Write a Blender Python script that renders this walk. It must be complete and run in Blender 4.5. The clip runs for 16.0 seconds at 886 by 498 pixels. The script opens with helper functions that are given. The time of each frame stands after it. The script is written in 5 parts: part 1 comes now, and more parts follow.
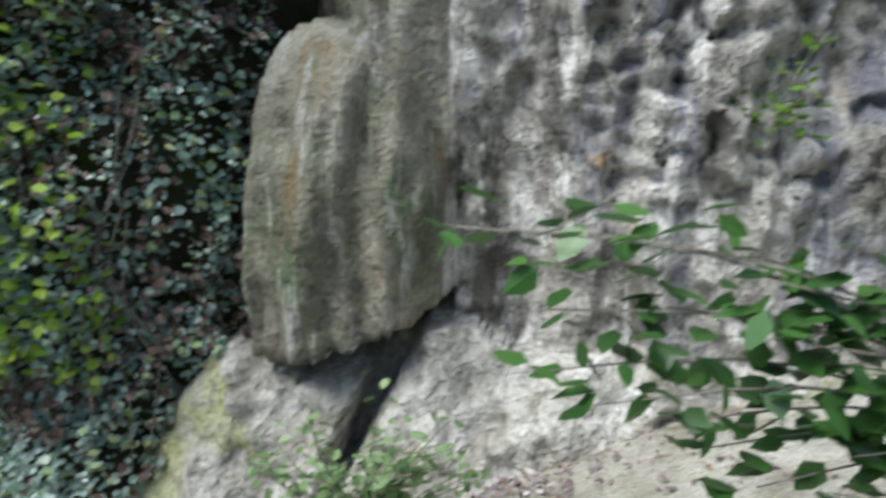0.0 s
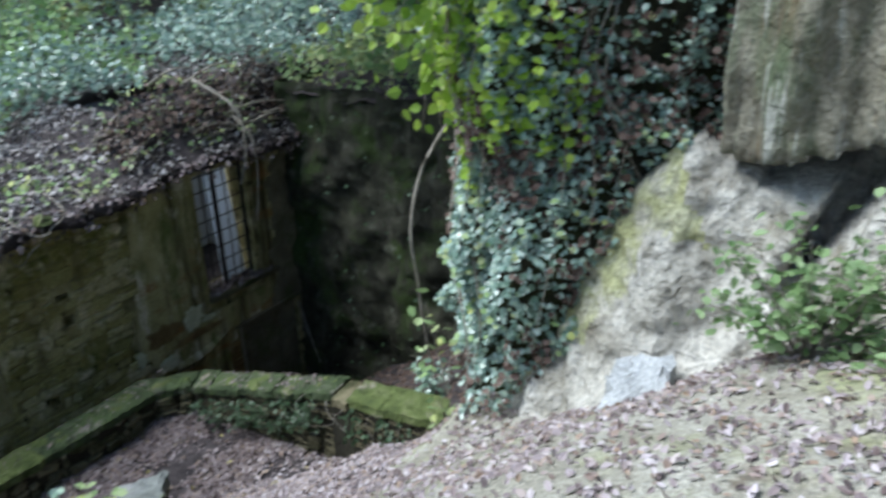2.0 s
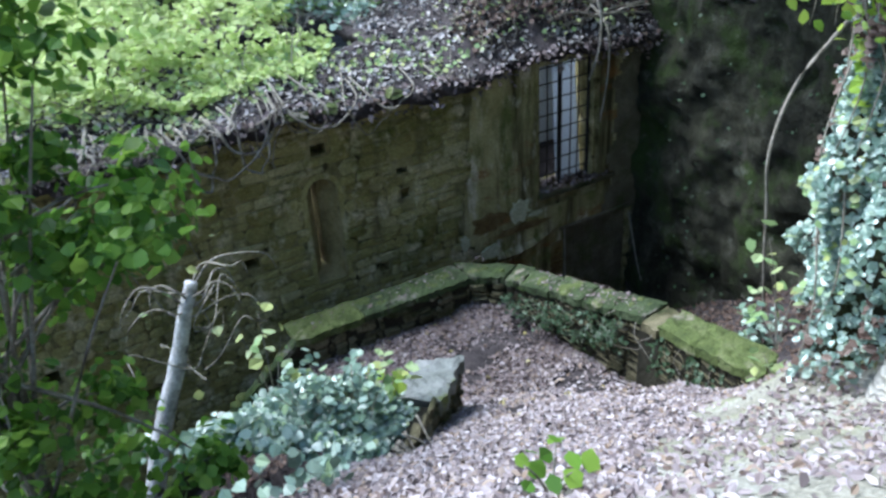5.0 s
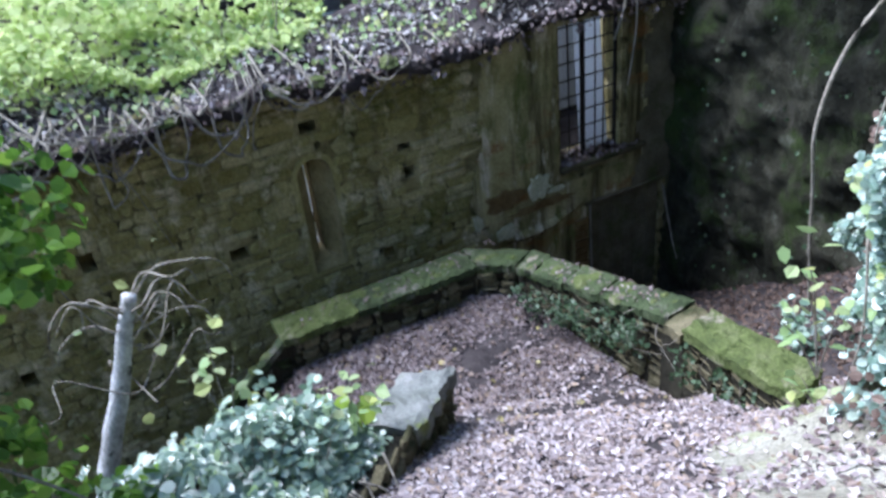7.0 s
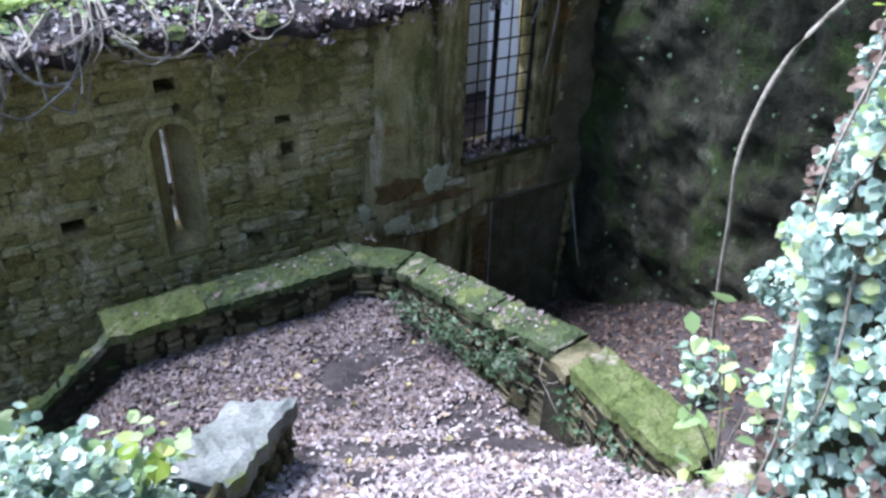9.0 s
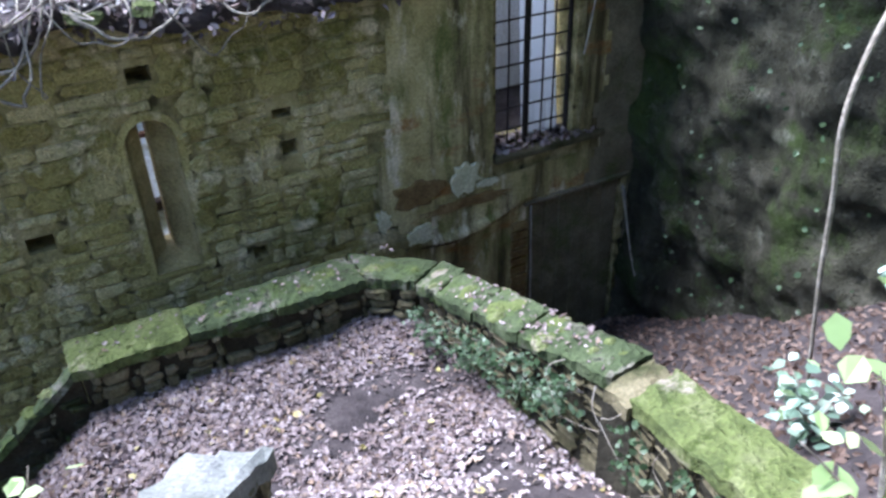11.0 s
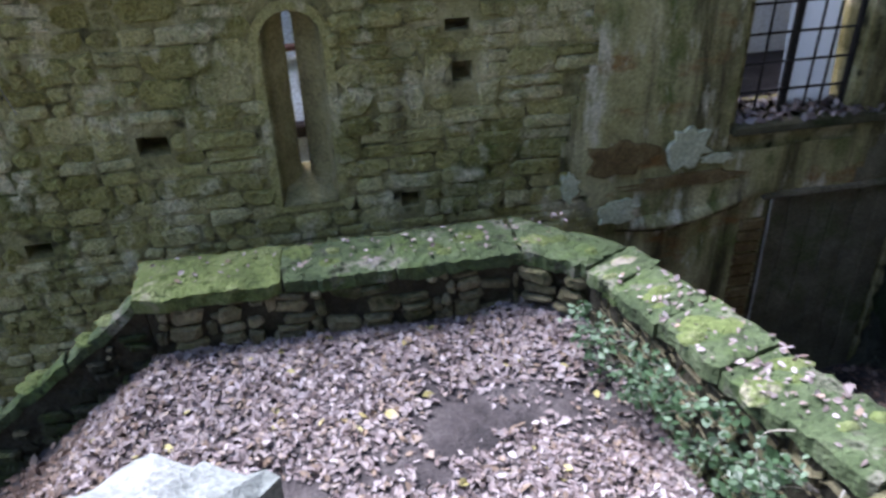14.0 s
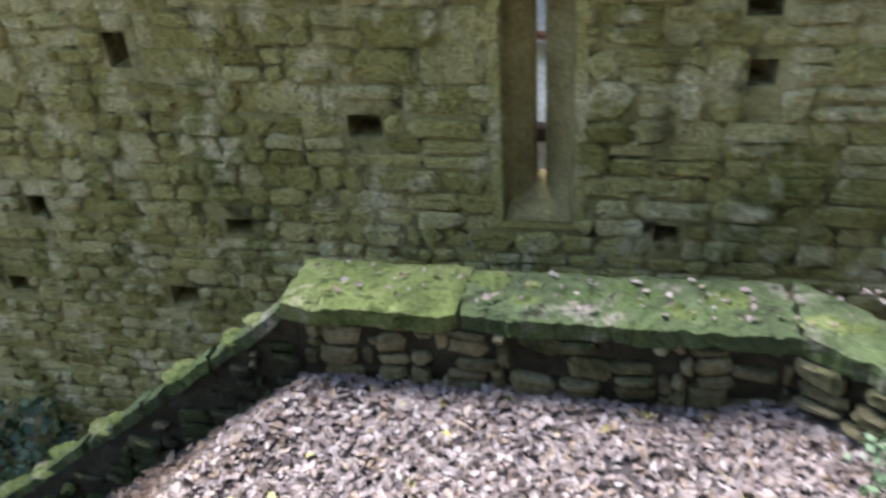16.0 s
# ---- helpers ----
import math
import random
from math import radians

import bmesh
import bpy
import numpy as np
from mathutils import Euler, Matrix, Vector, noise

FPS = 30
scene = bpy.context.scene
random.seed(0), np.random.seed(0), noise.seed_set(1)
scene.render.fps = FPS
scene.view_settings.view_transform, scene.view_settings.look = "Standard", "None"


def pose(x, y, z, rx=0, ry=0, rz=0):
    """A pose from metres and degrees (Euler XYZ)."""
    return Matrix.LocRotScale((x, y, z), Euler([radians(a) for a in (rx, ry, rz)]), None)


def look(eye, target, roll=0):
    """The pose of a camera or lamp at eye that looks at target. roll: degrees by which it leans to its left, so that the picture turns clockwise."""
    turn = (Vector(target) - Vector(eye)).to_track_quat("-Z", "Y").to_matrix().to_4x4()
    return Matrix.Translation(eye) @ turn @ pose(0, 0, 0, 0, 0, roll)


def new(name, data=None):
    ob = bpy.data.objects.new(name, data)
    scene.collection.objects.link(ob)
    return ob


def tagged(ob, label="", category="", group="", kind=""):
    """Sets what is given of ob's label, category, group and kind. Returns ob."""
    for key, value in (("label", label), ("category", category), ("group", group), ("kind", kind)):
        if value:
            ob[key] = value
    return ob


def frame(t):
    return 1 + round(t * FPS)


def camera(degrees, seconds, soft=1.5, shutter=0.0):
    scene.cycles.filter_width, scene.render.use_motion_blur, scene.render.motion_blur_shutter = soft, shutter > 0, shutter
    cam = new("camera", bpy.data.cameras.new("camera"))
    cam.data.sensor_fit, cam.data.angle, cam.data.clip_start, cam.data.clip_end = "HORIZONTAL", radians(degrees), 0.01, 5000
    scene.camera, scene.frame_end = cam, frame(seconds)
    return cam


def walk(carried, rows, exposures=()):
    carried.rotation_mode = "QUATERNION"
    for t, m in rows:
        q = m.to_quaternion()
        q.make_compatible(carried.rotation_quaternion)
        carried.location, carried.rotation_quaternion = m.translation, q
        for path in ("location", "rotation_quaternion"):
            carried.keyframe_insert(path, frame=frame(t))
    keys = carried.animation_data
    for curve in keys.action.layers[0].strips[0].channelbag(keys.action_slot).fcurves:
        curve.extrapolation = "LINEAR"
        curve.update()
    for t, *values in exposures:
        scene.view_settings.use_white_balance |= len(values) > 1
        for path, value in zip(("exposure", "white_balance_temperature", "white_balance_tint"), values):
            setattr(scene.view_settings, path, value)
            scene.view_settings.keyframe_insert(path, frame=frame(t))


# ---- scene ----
cam = camera(57.5, 16.0, soft=2.8, shutter=0.5)
PATH = [
    (0, (-3.261, -9.665, 6.092), (-1.32, -9.414, 5.682), -0.4),
    (0.5, (-3.296, -9.511, 5.997), (-1.414, -9.047, 5.506), -1.0),
    (1, (-3.464, -9.376, 5.933), (-1.667, -8.729, 5.342), -1.0),
    (1.5, (-3.586, -9.266, 5.891), (-1.93, -8.391, 5.188), -1.4),
    (2, (-3.679, -9.148, 5.937), (-2.168, -8.114, 5.133), -1.6),
    (2.5, (-3.721, -9.077, 5.944), (-2.348, -7.905, 5.082), -1.7),
    (3, (-3.643, -9.05, 5.834), (-2.403, -7.777, 4.918), -1.0),
    (3.5, (-3.554, -9.041, 5.799), (-2.488, -7.651, 4.835), -1.4),
    (4, (-3.467, -8.977, 5.74), (-2.572, -7.484, 4.757), -1.7),
    (6.5, (-2.541, -8.395, 5.459), (-1.742, -6.839, 4.489), -5.7),
    (7, (-2.259, -8.195, 5.397), (-1.551, -6.649, 4.344), -6.6),
    (7.5, (-2.02, -8.038, 5.353), (-1.321, -6.564, 4.197), -4.5),
    (8, (-1.825, -7.779, 5.131), (-1.029, -6.276, 4.079), -4.7),
    (8.5, (-1.596, -7.563, 5.038), (-0.816, -6.039, 4.004), -3.9),
    (9, (-1.408, -7.412, 5.035), (-0.541, -6.002, 3.913), 2.2),
    (11.5, (-0.581, -6.449, 3.97), (0.17, -4.928, 2.912), -2.9),
    (12, (-0.441, -6.252, 3.808), (0.235, -4.692, 2.754), -1.9),
    (12.5, (-0.29, -6.042, 3.634), (0.269, -4.466, 2.537), -1.9),
    (13, (-0.172, -5.829, 3.448), (0.35, -4.257, 2.328), -4.0),
    (13.5, (-0.031, -5.639, 3.27), (0.342, -4.009, 2.173), -2.3),
    (14, (0.079, -5.45, 3.143), (0.355, -3.794, 2.055), -1.9),
    (14.5, (0.15, -5.194, 3.013), (0.259, -3.514, 1.935), -4.2),
    (15, (0.327, -4.953, 2.858), (0.231, -3.239, 1.832), -3.7),
    (15.5, (0.436, -4.676, 2.7), (0.253, -2.989, 1.641), -4.0),
    (16, (0.449, -4.35, 2.526), (0.036, -2.677, 1.51), -4.3),
]
walk(cam, [(t, look(eye, target, roll)) for t, eye, target, roll in PATH],
     exposures=[(0.0, 0.05, 6150, 6), (1.5, 0.14, 5950, 4), (2.5, 0.36, 5650, 5), (4.0, 0.62, 5550, 5), (6.5, 0.88, 5450, 10), (7.5, 0.9, 5500, 15), (9.0, 1.3, 5500, 15), (12.0, 1.77, 5620, 17), (14.5, 1.67, 5780, 17), (16.0, 2.14, 6350, 11)])

# ---- light ----
world = bpy.data.worlds.new("sky")
scene.world = world
world.use_nodes = True
sky = world.node_tree.nodes.new("ShaderNodeTexSky")
sky.sky_type, sky.sun_disc = "NISHITA", False
sky.sun_elevation, sky.sun_rotation = radians(57), radians(-45)
world.node_tree.links.new(sky.outputs[0], world.node_tree.nodes["Background"].inputs[0])
world.node_tree.nodes["Background"].inputs[1].default_value = 0.17
sun = new("sun", bpy.data.lights.new("sun", "SUN"))
sun.data.energy, sun.data.angle, sun.data.color = 4.8, radians(40), (1.0, 0.98, 0.95)
sun.matrix_world = look((-9, 9, 20), (0, 0, 0))


# ---- materials ----
def ramp(n, cols):
    r = n.new("ShaderNodeValToRGB")
    e = r.color_ramp.elements
    for i, c in enumerate(cols):
        k = i / max(1, len(cols) - 1)
        if i < 2:
            e[i].position, e[i].color = k, (*c, 1)
        else:
            e.new(k).color = (*c, 1)
    for i, c in enumerate(cols):
        e[i].position, e[i].color = i / max(1, len(cols) - 1), (*c, 1)
    return r


def tex(n, l, co, scale, detail=6.0, rough=0.6, stretch=None):
    t = n.new("ShaderNodeTexNoise")
    t.inputs["Scale"].default_value, t.inputs["Detail"].default_value, t.inputs["Roughness"].default_value = scale, detail, rough
    src = co
    if stretch:
        mp = n.new("ShaderNodeMapping")
        mp.inputs["Scale"].default_value = stretch
        l.new(co, mp.inputs["Vector"])
        src = mp.outputs[0]
    l.new(src, t.inputs["Vector"])
    return t.outputs[0]


def rescale(n, l, value, lo, hi):
    m = n.new("ShaderNodeMapRange")
    m.inputs["From Min"].default_value, m.inputs["From Max"].default_value = lo, hi
    l.new(value, m.inputs["Value"])
    return m.outputs[0]


def surf(name, cols, scale=3.0, over=(), rough=0.9, bump=0.5, fine=40.0, rnd="", rnd_amount=0.5, dist=0.02):
    """A rough natural surface. over: stains as (colour, scale, low, high, stretch)."""
    m = bpy.data.materials.new(name)
    m.use_nodes = True
    n, l = m.node_tree.nodes, m.node_tree.links
    p = n["Principled BSDF"]
    co = n.new("ShaderNodeNewGeometry").outputs["Position"]
    big = tex(n, l, co, scale)
    small = tex(n, l, co, fine, 4)
    r = ramp(n, cols)
    l.new(rescale(n, l, big, 0.3, 0.7), r.inputs[0])
    colour = r.outputs[0]
    if rnd:
        src = n.new("ShaderNodeObjectInfo").outputs["Random"] if rnd == "object" else n.new("ShaderNodeNewGeometry").outputs["Random Per Island"]
        r2 = ramp(n, cols)
        l.new(src, r2.inputs[0])
        mx = n.new("ShaderNodeMixRGB")
        mx.inputs[0].default_value = rnd_amount
        l.new(colour, mx.inputs[1])
        l.new(r2.outputs[0], mx.inputs[2])
        colour = mx.outputs[0]
    for c, sc, lo, hi, st in over:
        f = rescale(n, l, tex(n, l, co, sc, 7, 0.65, st), lo, hi)
        mx = n.new("ShaderNodeMixRGB")
        l.new(f, mx.inputs[0])
        l.new(colour, mx.inputs[1])
        mx.inputs[2].default_value = (*c, 1)
        colour = mx.outputs[0]
    dk = n.new("ShaderNodeMixRGB")
    dk.blend_type = "MULTIPLY"
    dk.inputs[0].default_value = 0.8
    g = ramp(n, [(0.55, 0.55, 0.55), (1.3, 1.3, 1.3)])
    l.new(rescale(n, l, small, 0.3, 0.7), g.inputs[0])
    l.new(colour, dk.inputs[1])
    l.new(g.outputs[0], dk.inputs[2])
    l.new(dk.outputs[0], p.inputs["Base Color"])
    p.inputs["Roughness"].default_value = rough
    p.inputs["Specular IOR Level"].default_value = 0.25
    b1, b2 = n.new("ShaderNodeBump"), n.new("ShaderNodeBump")
    b1.inputs["Strength"].default_value = b2.inputs["Strength"].default_value = bump
    b1.inputs["Distance"].default_value, b2.inputs["Distance"].default_value = dist * 4, dist
    l.new(big, b1.inputs["Height"])
    l.new(small, b2.inputs["Height"])
    l.new(b1.outputs[0], b2.inputs["Normal"])
    l.new(b2.outputs[0], p.inputs["Normal"])
    return m


def leafy(name, cols, rough=0.5, through_light=0.3, spec=0.4):
    m = bpy.data.materials.new(name)
    m.use_nodes = True
    n, l = m.node_tree.nodes, m.node_tree.links
    p = n["Principled BSDF"]
    r = ramp(n, cols)
    l.new(n.new("ShaderNodeNewGeometry").outputs["Random Per Island"], r.inputs[0])
    v = n.new("ShaderNodeMixRGB")
    v.blend_type = "MULTIPLY"
    v.inputs[0].default_value = 0.5
    g = ramp(n, [(0.6, 0.6, 0.6), (1.2, 1.2, 1.2)])
    l.new(tex(n, l, n.new("ShaderNodeNewGeometry").outputs["Position"], 25.0, 3), g.inputs[0])
    l.new(r.outputs[0], v.inputs[1])
    l.new(g.outputs[0], v.inputs[2])
    l.new(v.outputs[0], p.inputs["Base Color"])
    p.inputs["Roughness"].default_value = rough
    p.inputs["Specular IOR Level"].default_value = spec
    if through_light:
        t = n.new("ShaderNodeBsdfTranslucent")
        l.new(r.outputs[0], t.inputs["Color"])
        mx = n.new("ShaderNodeMixShader")
        mx.inputs[0].default_value = through_light
        l.new(p.outputs[0], mx.inputs[1])
        l.new(t.outputs[0], mx.inputs[2])
        l.new(mx.outputs[0], n["Material Output"].inputs["Surface"])
    return m


M_SOIL = surf("soil", [(0.026, 0.022, 0.023), (0.056, 0.046, 0.047), (0.098, 0.083, 0.082)], 3, [((0.085, 0.074, 0.076), 1.2, 0.6, 0.75, None)], bump=0.8)
M_PALESOIL = surf("pale_soil", [(0.25, 0.23, 0.18), (0.37, 0.35, 0.29), (0.5, 0.48, 0.42)], 2.5, [((0.34, 0.35, 0.2), 1.3, 0.52, 0.68, None), ((0.2, 0.17, 0.13), 4, 0.58, 0.68, None)], bump=0.8)
M_STONE = surf("wall_stone", [(0.21, 0.17, 0.046), (0.385, 0.33, 0.115), (0.53, 0.45, 0.19), (0.7, 0.6, 0.35)], 2.5,
               [((0.127, 0.139, 0.025), 1.3, 0.5, 0.68, None), ((0.112, 0.089, 0.044), 0.9, 0.57, 0.78, (2.5, 1, 0.35)), ((0.78, 0.67, 0.43), 2.7, 0.53, 0.66, None)], rnd="island", rnd_amount=0.6, bump=1.0, dist=0.03)
M_STONE_OBJ = surf("wall_stone_near", [(0.21, 0.17, 0.046), (0.385, 0.33, 0.115), (0.53, 0.45, 0.19), (0.7, 0.6, 0.35)], 2.5,
                   [((0.127, 0.139, 0.025), 1.3, 0.5, 0.68, None), ((0.112, 0.089, 0.044), 0.9, 0.57, 0.78, (2.5, 1, 0.35)), ((0.78, 0.67, 0.43), 2.7, 0.53, 0.66, None)], rnd="object", rnd_amount=0.6, bump=1.0, dist=0.03)
M_MORTAR = surf("mortar", [(0.13, 0.11, 0.04), (0.36, 0.305, 0.14), (0.66, 0.56, 0.35)], 2.7, [((0.1, 0.11, 0.03), 1.3, 0.5, 0.68, None), ((0.05, 0.042, 0.018), 5, 0.52, 0.64, None)], bump=0.9)
M_PLASTER = surf("old_plaster", [(0.21, 0.18, 0.07), (0.4, 0.345, 0.16), (0.56, 0.48, 0.27)], 1.6,
                 [((0.07, 0.057, 0.026), 1.1, 0.47, 0.62, (2.6, 1, 0.25)), ((0.15, 0.16, 0.05), 1.9, 0.52, 0.66, (1.6, 1, 0.5)), ((0.25, 0.12, 0.04), 1.7, 0.57, 0.7, (0.7, 1, 1.6)), ((0.64, 0.56, 0.41), 2.4, 0.56, 0.66, (1.6, 1, 0.6))], bump=0.6)
M_LIME = surf("lime_patch", [(0.48, 0.46, 0.29), (0.66, 0.63, 0.44)], 6, bump=0.4)
M_RUST = surf("rust_stain", [(0.11, 0.065, 0.025), (0.19, 0.125, 0.05), (0.29, 0.215, 0.1)], 4, bump=0.6)
# Near-black rock for the bank; on the lower parapet it paints in shade.
M_DARKWALL = surf("dark_shaded_rock", [(0.014, 0.014, 0.008), (0.034, 0.033, 0.019), (0.075, 0.07, 0.049)], 2.8, [((0.034, 0.049, 0.011), 2.5, 0.5, 0.65, None)], bump=1.0, dist=0.04)
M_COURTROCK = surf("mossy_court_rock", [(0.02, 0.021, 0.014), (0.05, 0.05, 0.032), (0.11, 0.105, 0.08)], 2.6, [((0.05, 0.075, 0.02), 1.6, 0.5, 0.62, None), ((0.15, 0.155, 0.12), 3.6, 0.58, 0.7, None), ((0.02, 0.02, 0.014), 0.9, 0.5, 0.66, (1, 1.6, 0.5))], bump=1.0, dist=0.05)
M_ROCK = surf("limestone", [(0.24, 0.22, 0.19), (0.46, 0.43, 0.38), (0.66, 0.62, 0.57)], 2.4,
              [((0.13, 0.12, 0.1), 1.3, 0.48, 0.62, (1, 1.6, 0.5)), ((0.24, 0.24, 0.27), 1.1, 0.52, 0.62, (1, 2.2, 0.25)), ((0.78, 0.75, 0.7), 2.0, 0.52, 0.62, (1, 1.7, 0.45)), ((0.09, 0.085, 0.07), 7.0, 0.58, 0.68, None), ((0.34, 0.22, 0.1), 2.4, 0.62, 0.72, None)], bump=1.0, fine=22, dist=0.05)
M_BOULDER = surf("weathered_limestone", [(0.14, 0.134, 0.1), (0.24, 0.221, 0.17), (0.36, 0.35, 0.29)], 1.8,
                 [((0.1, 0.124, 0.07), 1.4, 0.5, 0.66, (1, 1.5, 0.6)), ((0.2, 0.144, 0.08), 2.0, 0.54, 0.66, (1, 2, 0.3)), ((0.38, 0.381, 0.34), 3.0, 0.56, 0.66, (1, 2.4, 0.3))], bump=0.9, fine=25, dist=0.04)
M_APRON = surf("pale_rock", [(0.36, 0.335, 0.285), (0.56, 0.53, 0.47), (0.72, 0.69, 0.63)], 2.2,
               [((0.3, 0.27, 0.21), 1.4, 0.5, 0.66, None), ((0.16, 0.15, 0.12), 3.5, 0.56, 0.7, None)], bump=1.0, fine=18, dist=0.05)
M_APRONMOSS = surf("mossy_rock", [(0.32, 0.315, 0.14), (0.44, 0.44, 0.24), (0.54, 0.53, 0.37)], 2.2, [((0.58, 0.545, 0.47), 2.0, 0.48, 0.6, None), ((0.168, 0.176, 0.062), 4, 0.58, 0.7, None)], bump=1.0, fine=25, dist=0.04)
M_COPING = surf("mossy_coping", [(0.035, 0.05, 0.022), (0.07, 0.095, 0.042), (0.12, 0.145, 0.08)], 3.5,
                [((0.08, 0.115, 0.035), 1.6, 0.52, 0.64, None), ((0.28, 0.255, 0.215), 4, 0.57, 0.66, None), ((0.03, 0.038, 0.018), 8, 0.56, 0.66, None)], bump=1.0, rnd="object", rnd_amount=0.2, dist=0.03)
M_BRIGHTMOSS = surf("bright_moss", [(0.065, 0.085, 0.028), (0.125, 0.155, 0.05), (0.195, 0.21, 0.1)], 4, [((0.33, 0.28, 0.235), 2.4, 0.56, 0.66, None), ((0.05, 0.07, 0.015), 9, 0.55, 0.65, None)], bump=1.0, dist=0.03)
M_SLAB = surf("grey_slab", [(0.127, 0.136, 0.12), (0.196, 0.205, 0.193), (0.274, 0.273, 0.266)], 3, [((0.156, 0.187, 0.046), 2.5, 0.58, 0.68, None)], bump=0.6)
M_RUBBLE = surf("rubble", [(0.062, 0.053, 0.03), (0.148, 0.129, 0.074), (0.25, 0.22, 0.141)], 3, [((0.031, 0.038, 0.011), 2, 0.5, 0.66, None)], rnd="object", rnd_amount=0.6, bump=0.8)
M_BLOCK = surf("bluish_limestone", [(0.36, 0.37, 0.38), (0.5, 0.51, 0.52), (0.62, 0.62, 0.61)], 3, [((0.3, 0.3, 0.26), 2, 0.55, 0.68, None)], bump=0.8, dist=0.03)
M_EARTHCORE = surf("dark_joint", [(0.02, 0.018, 0.012), (0.05, 0.045, 0.03)], 6, bump=0.8)
M_BARK = surf("bark", [(0.12, 0.1, 0.08), (0.28, 0.25, 0.21), (0.4, 0.38, 0.34)], 6, bump=0.6)
M_PALEBARK = surf("pale_bark", [(0.3, 0.29, 0.28), (0.58, 0.575, 0.58), (0.68, 0.68, 0.7)], 9, [((0.06, 0.055, 0.05), 5, 0.56, 0.62, None), ((0.16, 0.2, 0.06), 4, 0.6, 0.7, None)], bump=0.5)
M_VINE = surf("dry_vine", [(0.194, 0.17, 0.132), (0.428, 0.387, 0.331)], 9, bump=0.4)
M_IRON = surf("rusty_iron", [(0.012, 0.011, 0.012), (0.03, 0.024, 0.02)], 8, rough=0.7, bump=0.3)
M_BOARD = surf("white_board", [(0.62, 0.66, 0.72), (0.76, 0.8, 0.85)], 2, [((0.4, 0.4, 0.42), 3, 0.55, 0.75, (4, 1, 0.3))], rough=0.6, bump=0.2)
M_EMBRASURE = surf("stained_reveal", [(0.22, 0.18, 0.08), (0.35, 0.285, 0.135), (0.48, 0.4, 0.22)], 3, [((0.14, 0.1, 0.05), 2.2, 0.52, 0.68, (2, 1, 0.4))], bump=0.7)
# Dark olive brown: corner shade painted into the plaster; also colours door and lintel.
M_SHADEBROWN = surf("shade_dark_plaster", [(0.096, 0.085, 0.053), (0.16, 0.139, 0.09), (0.24, 0.202, 0.135)], 2.4, [((0.096, 0.109, 0.045), 2, 0.5, 0.65, None)], bump=0.7)
M_SHEET = leafy("milky_sheet", [(0.7, 0.75, 0.82), (0.8, 0.84, 0.9)], 0.4, 0.65)
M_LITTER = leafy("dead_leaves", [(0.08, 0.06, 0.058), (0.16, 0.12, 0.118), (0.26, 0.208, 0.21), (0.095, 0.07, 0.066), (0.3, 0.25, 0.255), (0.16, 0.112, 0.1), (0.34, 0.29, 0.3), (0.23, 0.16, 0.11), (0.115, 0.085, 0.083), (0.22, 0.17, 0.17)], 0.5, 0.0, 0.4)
# Same dead leaves with the steps' stronger light put into their colours.
M_LITLEAVES = leafy("lit_dead_leaves", [(0.09, 0.07, 0.07), (0.24, 0.19, 0.19), (0.4, 0.34, 0.35), (0.12, 0.085, 0.08), (0.5, 0.44, 0.46), (0.27, 0.2, 0.17), (0.58, 0.53, 0.55), (0.33, 0.24, 0.17), (0.15, 0.11, 0.105), (0.36, 0.3, 0.3)], 0.5, 0.0, 0.4)
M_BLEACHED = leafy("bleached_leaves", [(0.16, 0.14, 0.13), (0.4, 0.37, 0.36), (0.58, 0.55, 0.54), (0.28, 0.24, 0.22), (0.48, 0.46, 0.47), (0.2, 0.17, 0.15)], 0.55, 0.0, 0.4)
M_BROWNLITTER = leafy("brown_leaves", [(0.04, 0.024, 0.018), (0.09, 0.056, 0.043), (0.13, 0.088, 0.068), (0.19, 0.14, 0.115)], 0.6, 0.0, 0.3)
# The palest leaf tones hold the sky's sheen as colour.
M_IVY = leafy("ivy_leaves", [(0.08, 0.132, 0.094), (0.19, 0.285, 0.215), (0.33, 0.44, 0.36), (0.12, 0.2, 0.12), (0.53, 0.65, 0.55), (0.33, 0.45, 0.22)], 0.3, 0.2, 1.0)
# Brighter ivy copy for the bank: daylight and sky sheen put into the colour.
M_LITIVY = leafy("lit_ivy_leaves", [(0.125, 0.195, 0.16), (0.255, 0.365, 0.305), (0.38, 0.505, 0.435), (0.168, 0.275, 0.2), (0.53, 0.63, 0.57), (0.355, 0.46, 0.295)], 0.3, 0.25, 1.0)
M_CREEPER = leafy("creeper_leaves", [(0.3, 0.48, 0.05), (0.42, 0.6, 0.08), (0.55, 0.68, 0.13), (0.16, 0.3, 0.04)], 0.45, 0.5)
M_YELLOWLEAF = leafy("yellowed_leaves", [(0.36, 0.31, 0.12), (0.45, 0.4, 0.17), (0.32, 0.23, 0.1)], 0.5, 0.2)
M_GREEN = leafy("green_leaves", [(0.06, 0.13, 0.02), (0.12, 0.25, 0.035), (0.2, 0.36, 0.05), (0.3, 0.46, 0.07)], 0.4, 0.45)
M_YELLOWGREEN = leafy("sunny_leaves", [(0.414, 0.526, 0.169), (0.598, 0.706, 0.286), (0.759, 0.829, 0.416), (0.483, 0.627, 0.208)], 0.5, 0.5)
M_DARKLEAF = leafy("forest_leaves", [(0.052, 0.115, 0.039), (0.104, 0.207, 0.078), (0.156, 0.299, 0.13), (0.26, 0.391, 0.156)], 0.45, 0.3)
# Brighter forest leaves: light coming through the northern crowns is in the colour.
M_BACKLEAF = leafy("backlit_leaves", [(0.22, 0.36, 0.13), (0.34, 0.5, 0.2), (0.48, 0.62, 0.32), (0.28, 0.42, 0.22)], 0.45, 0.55)
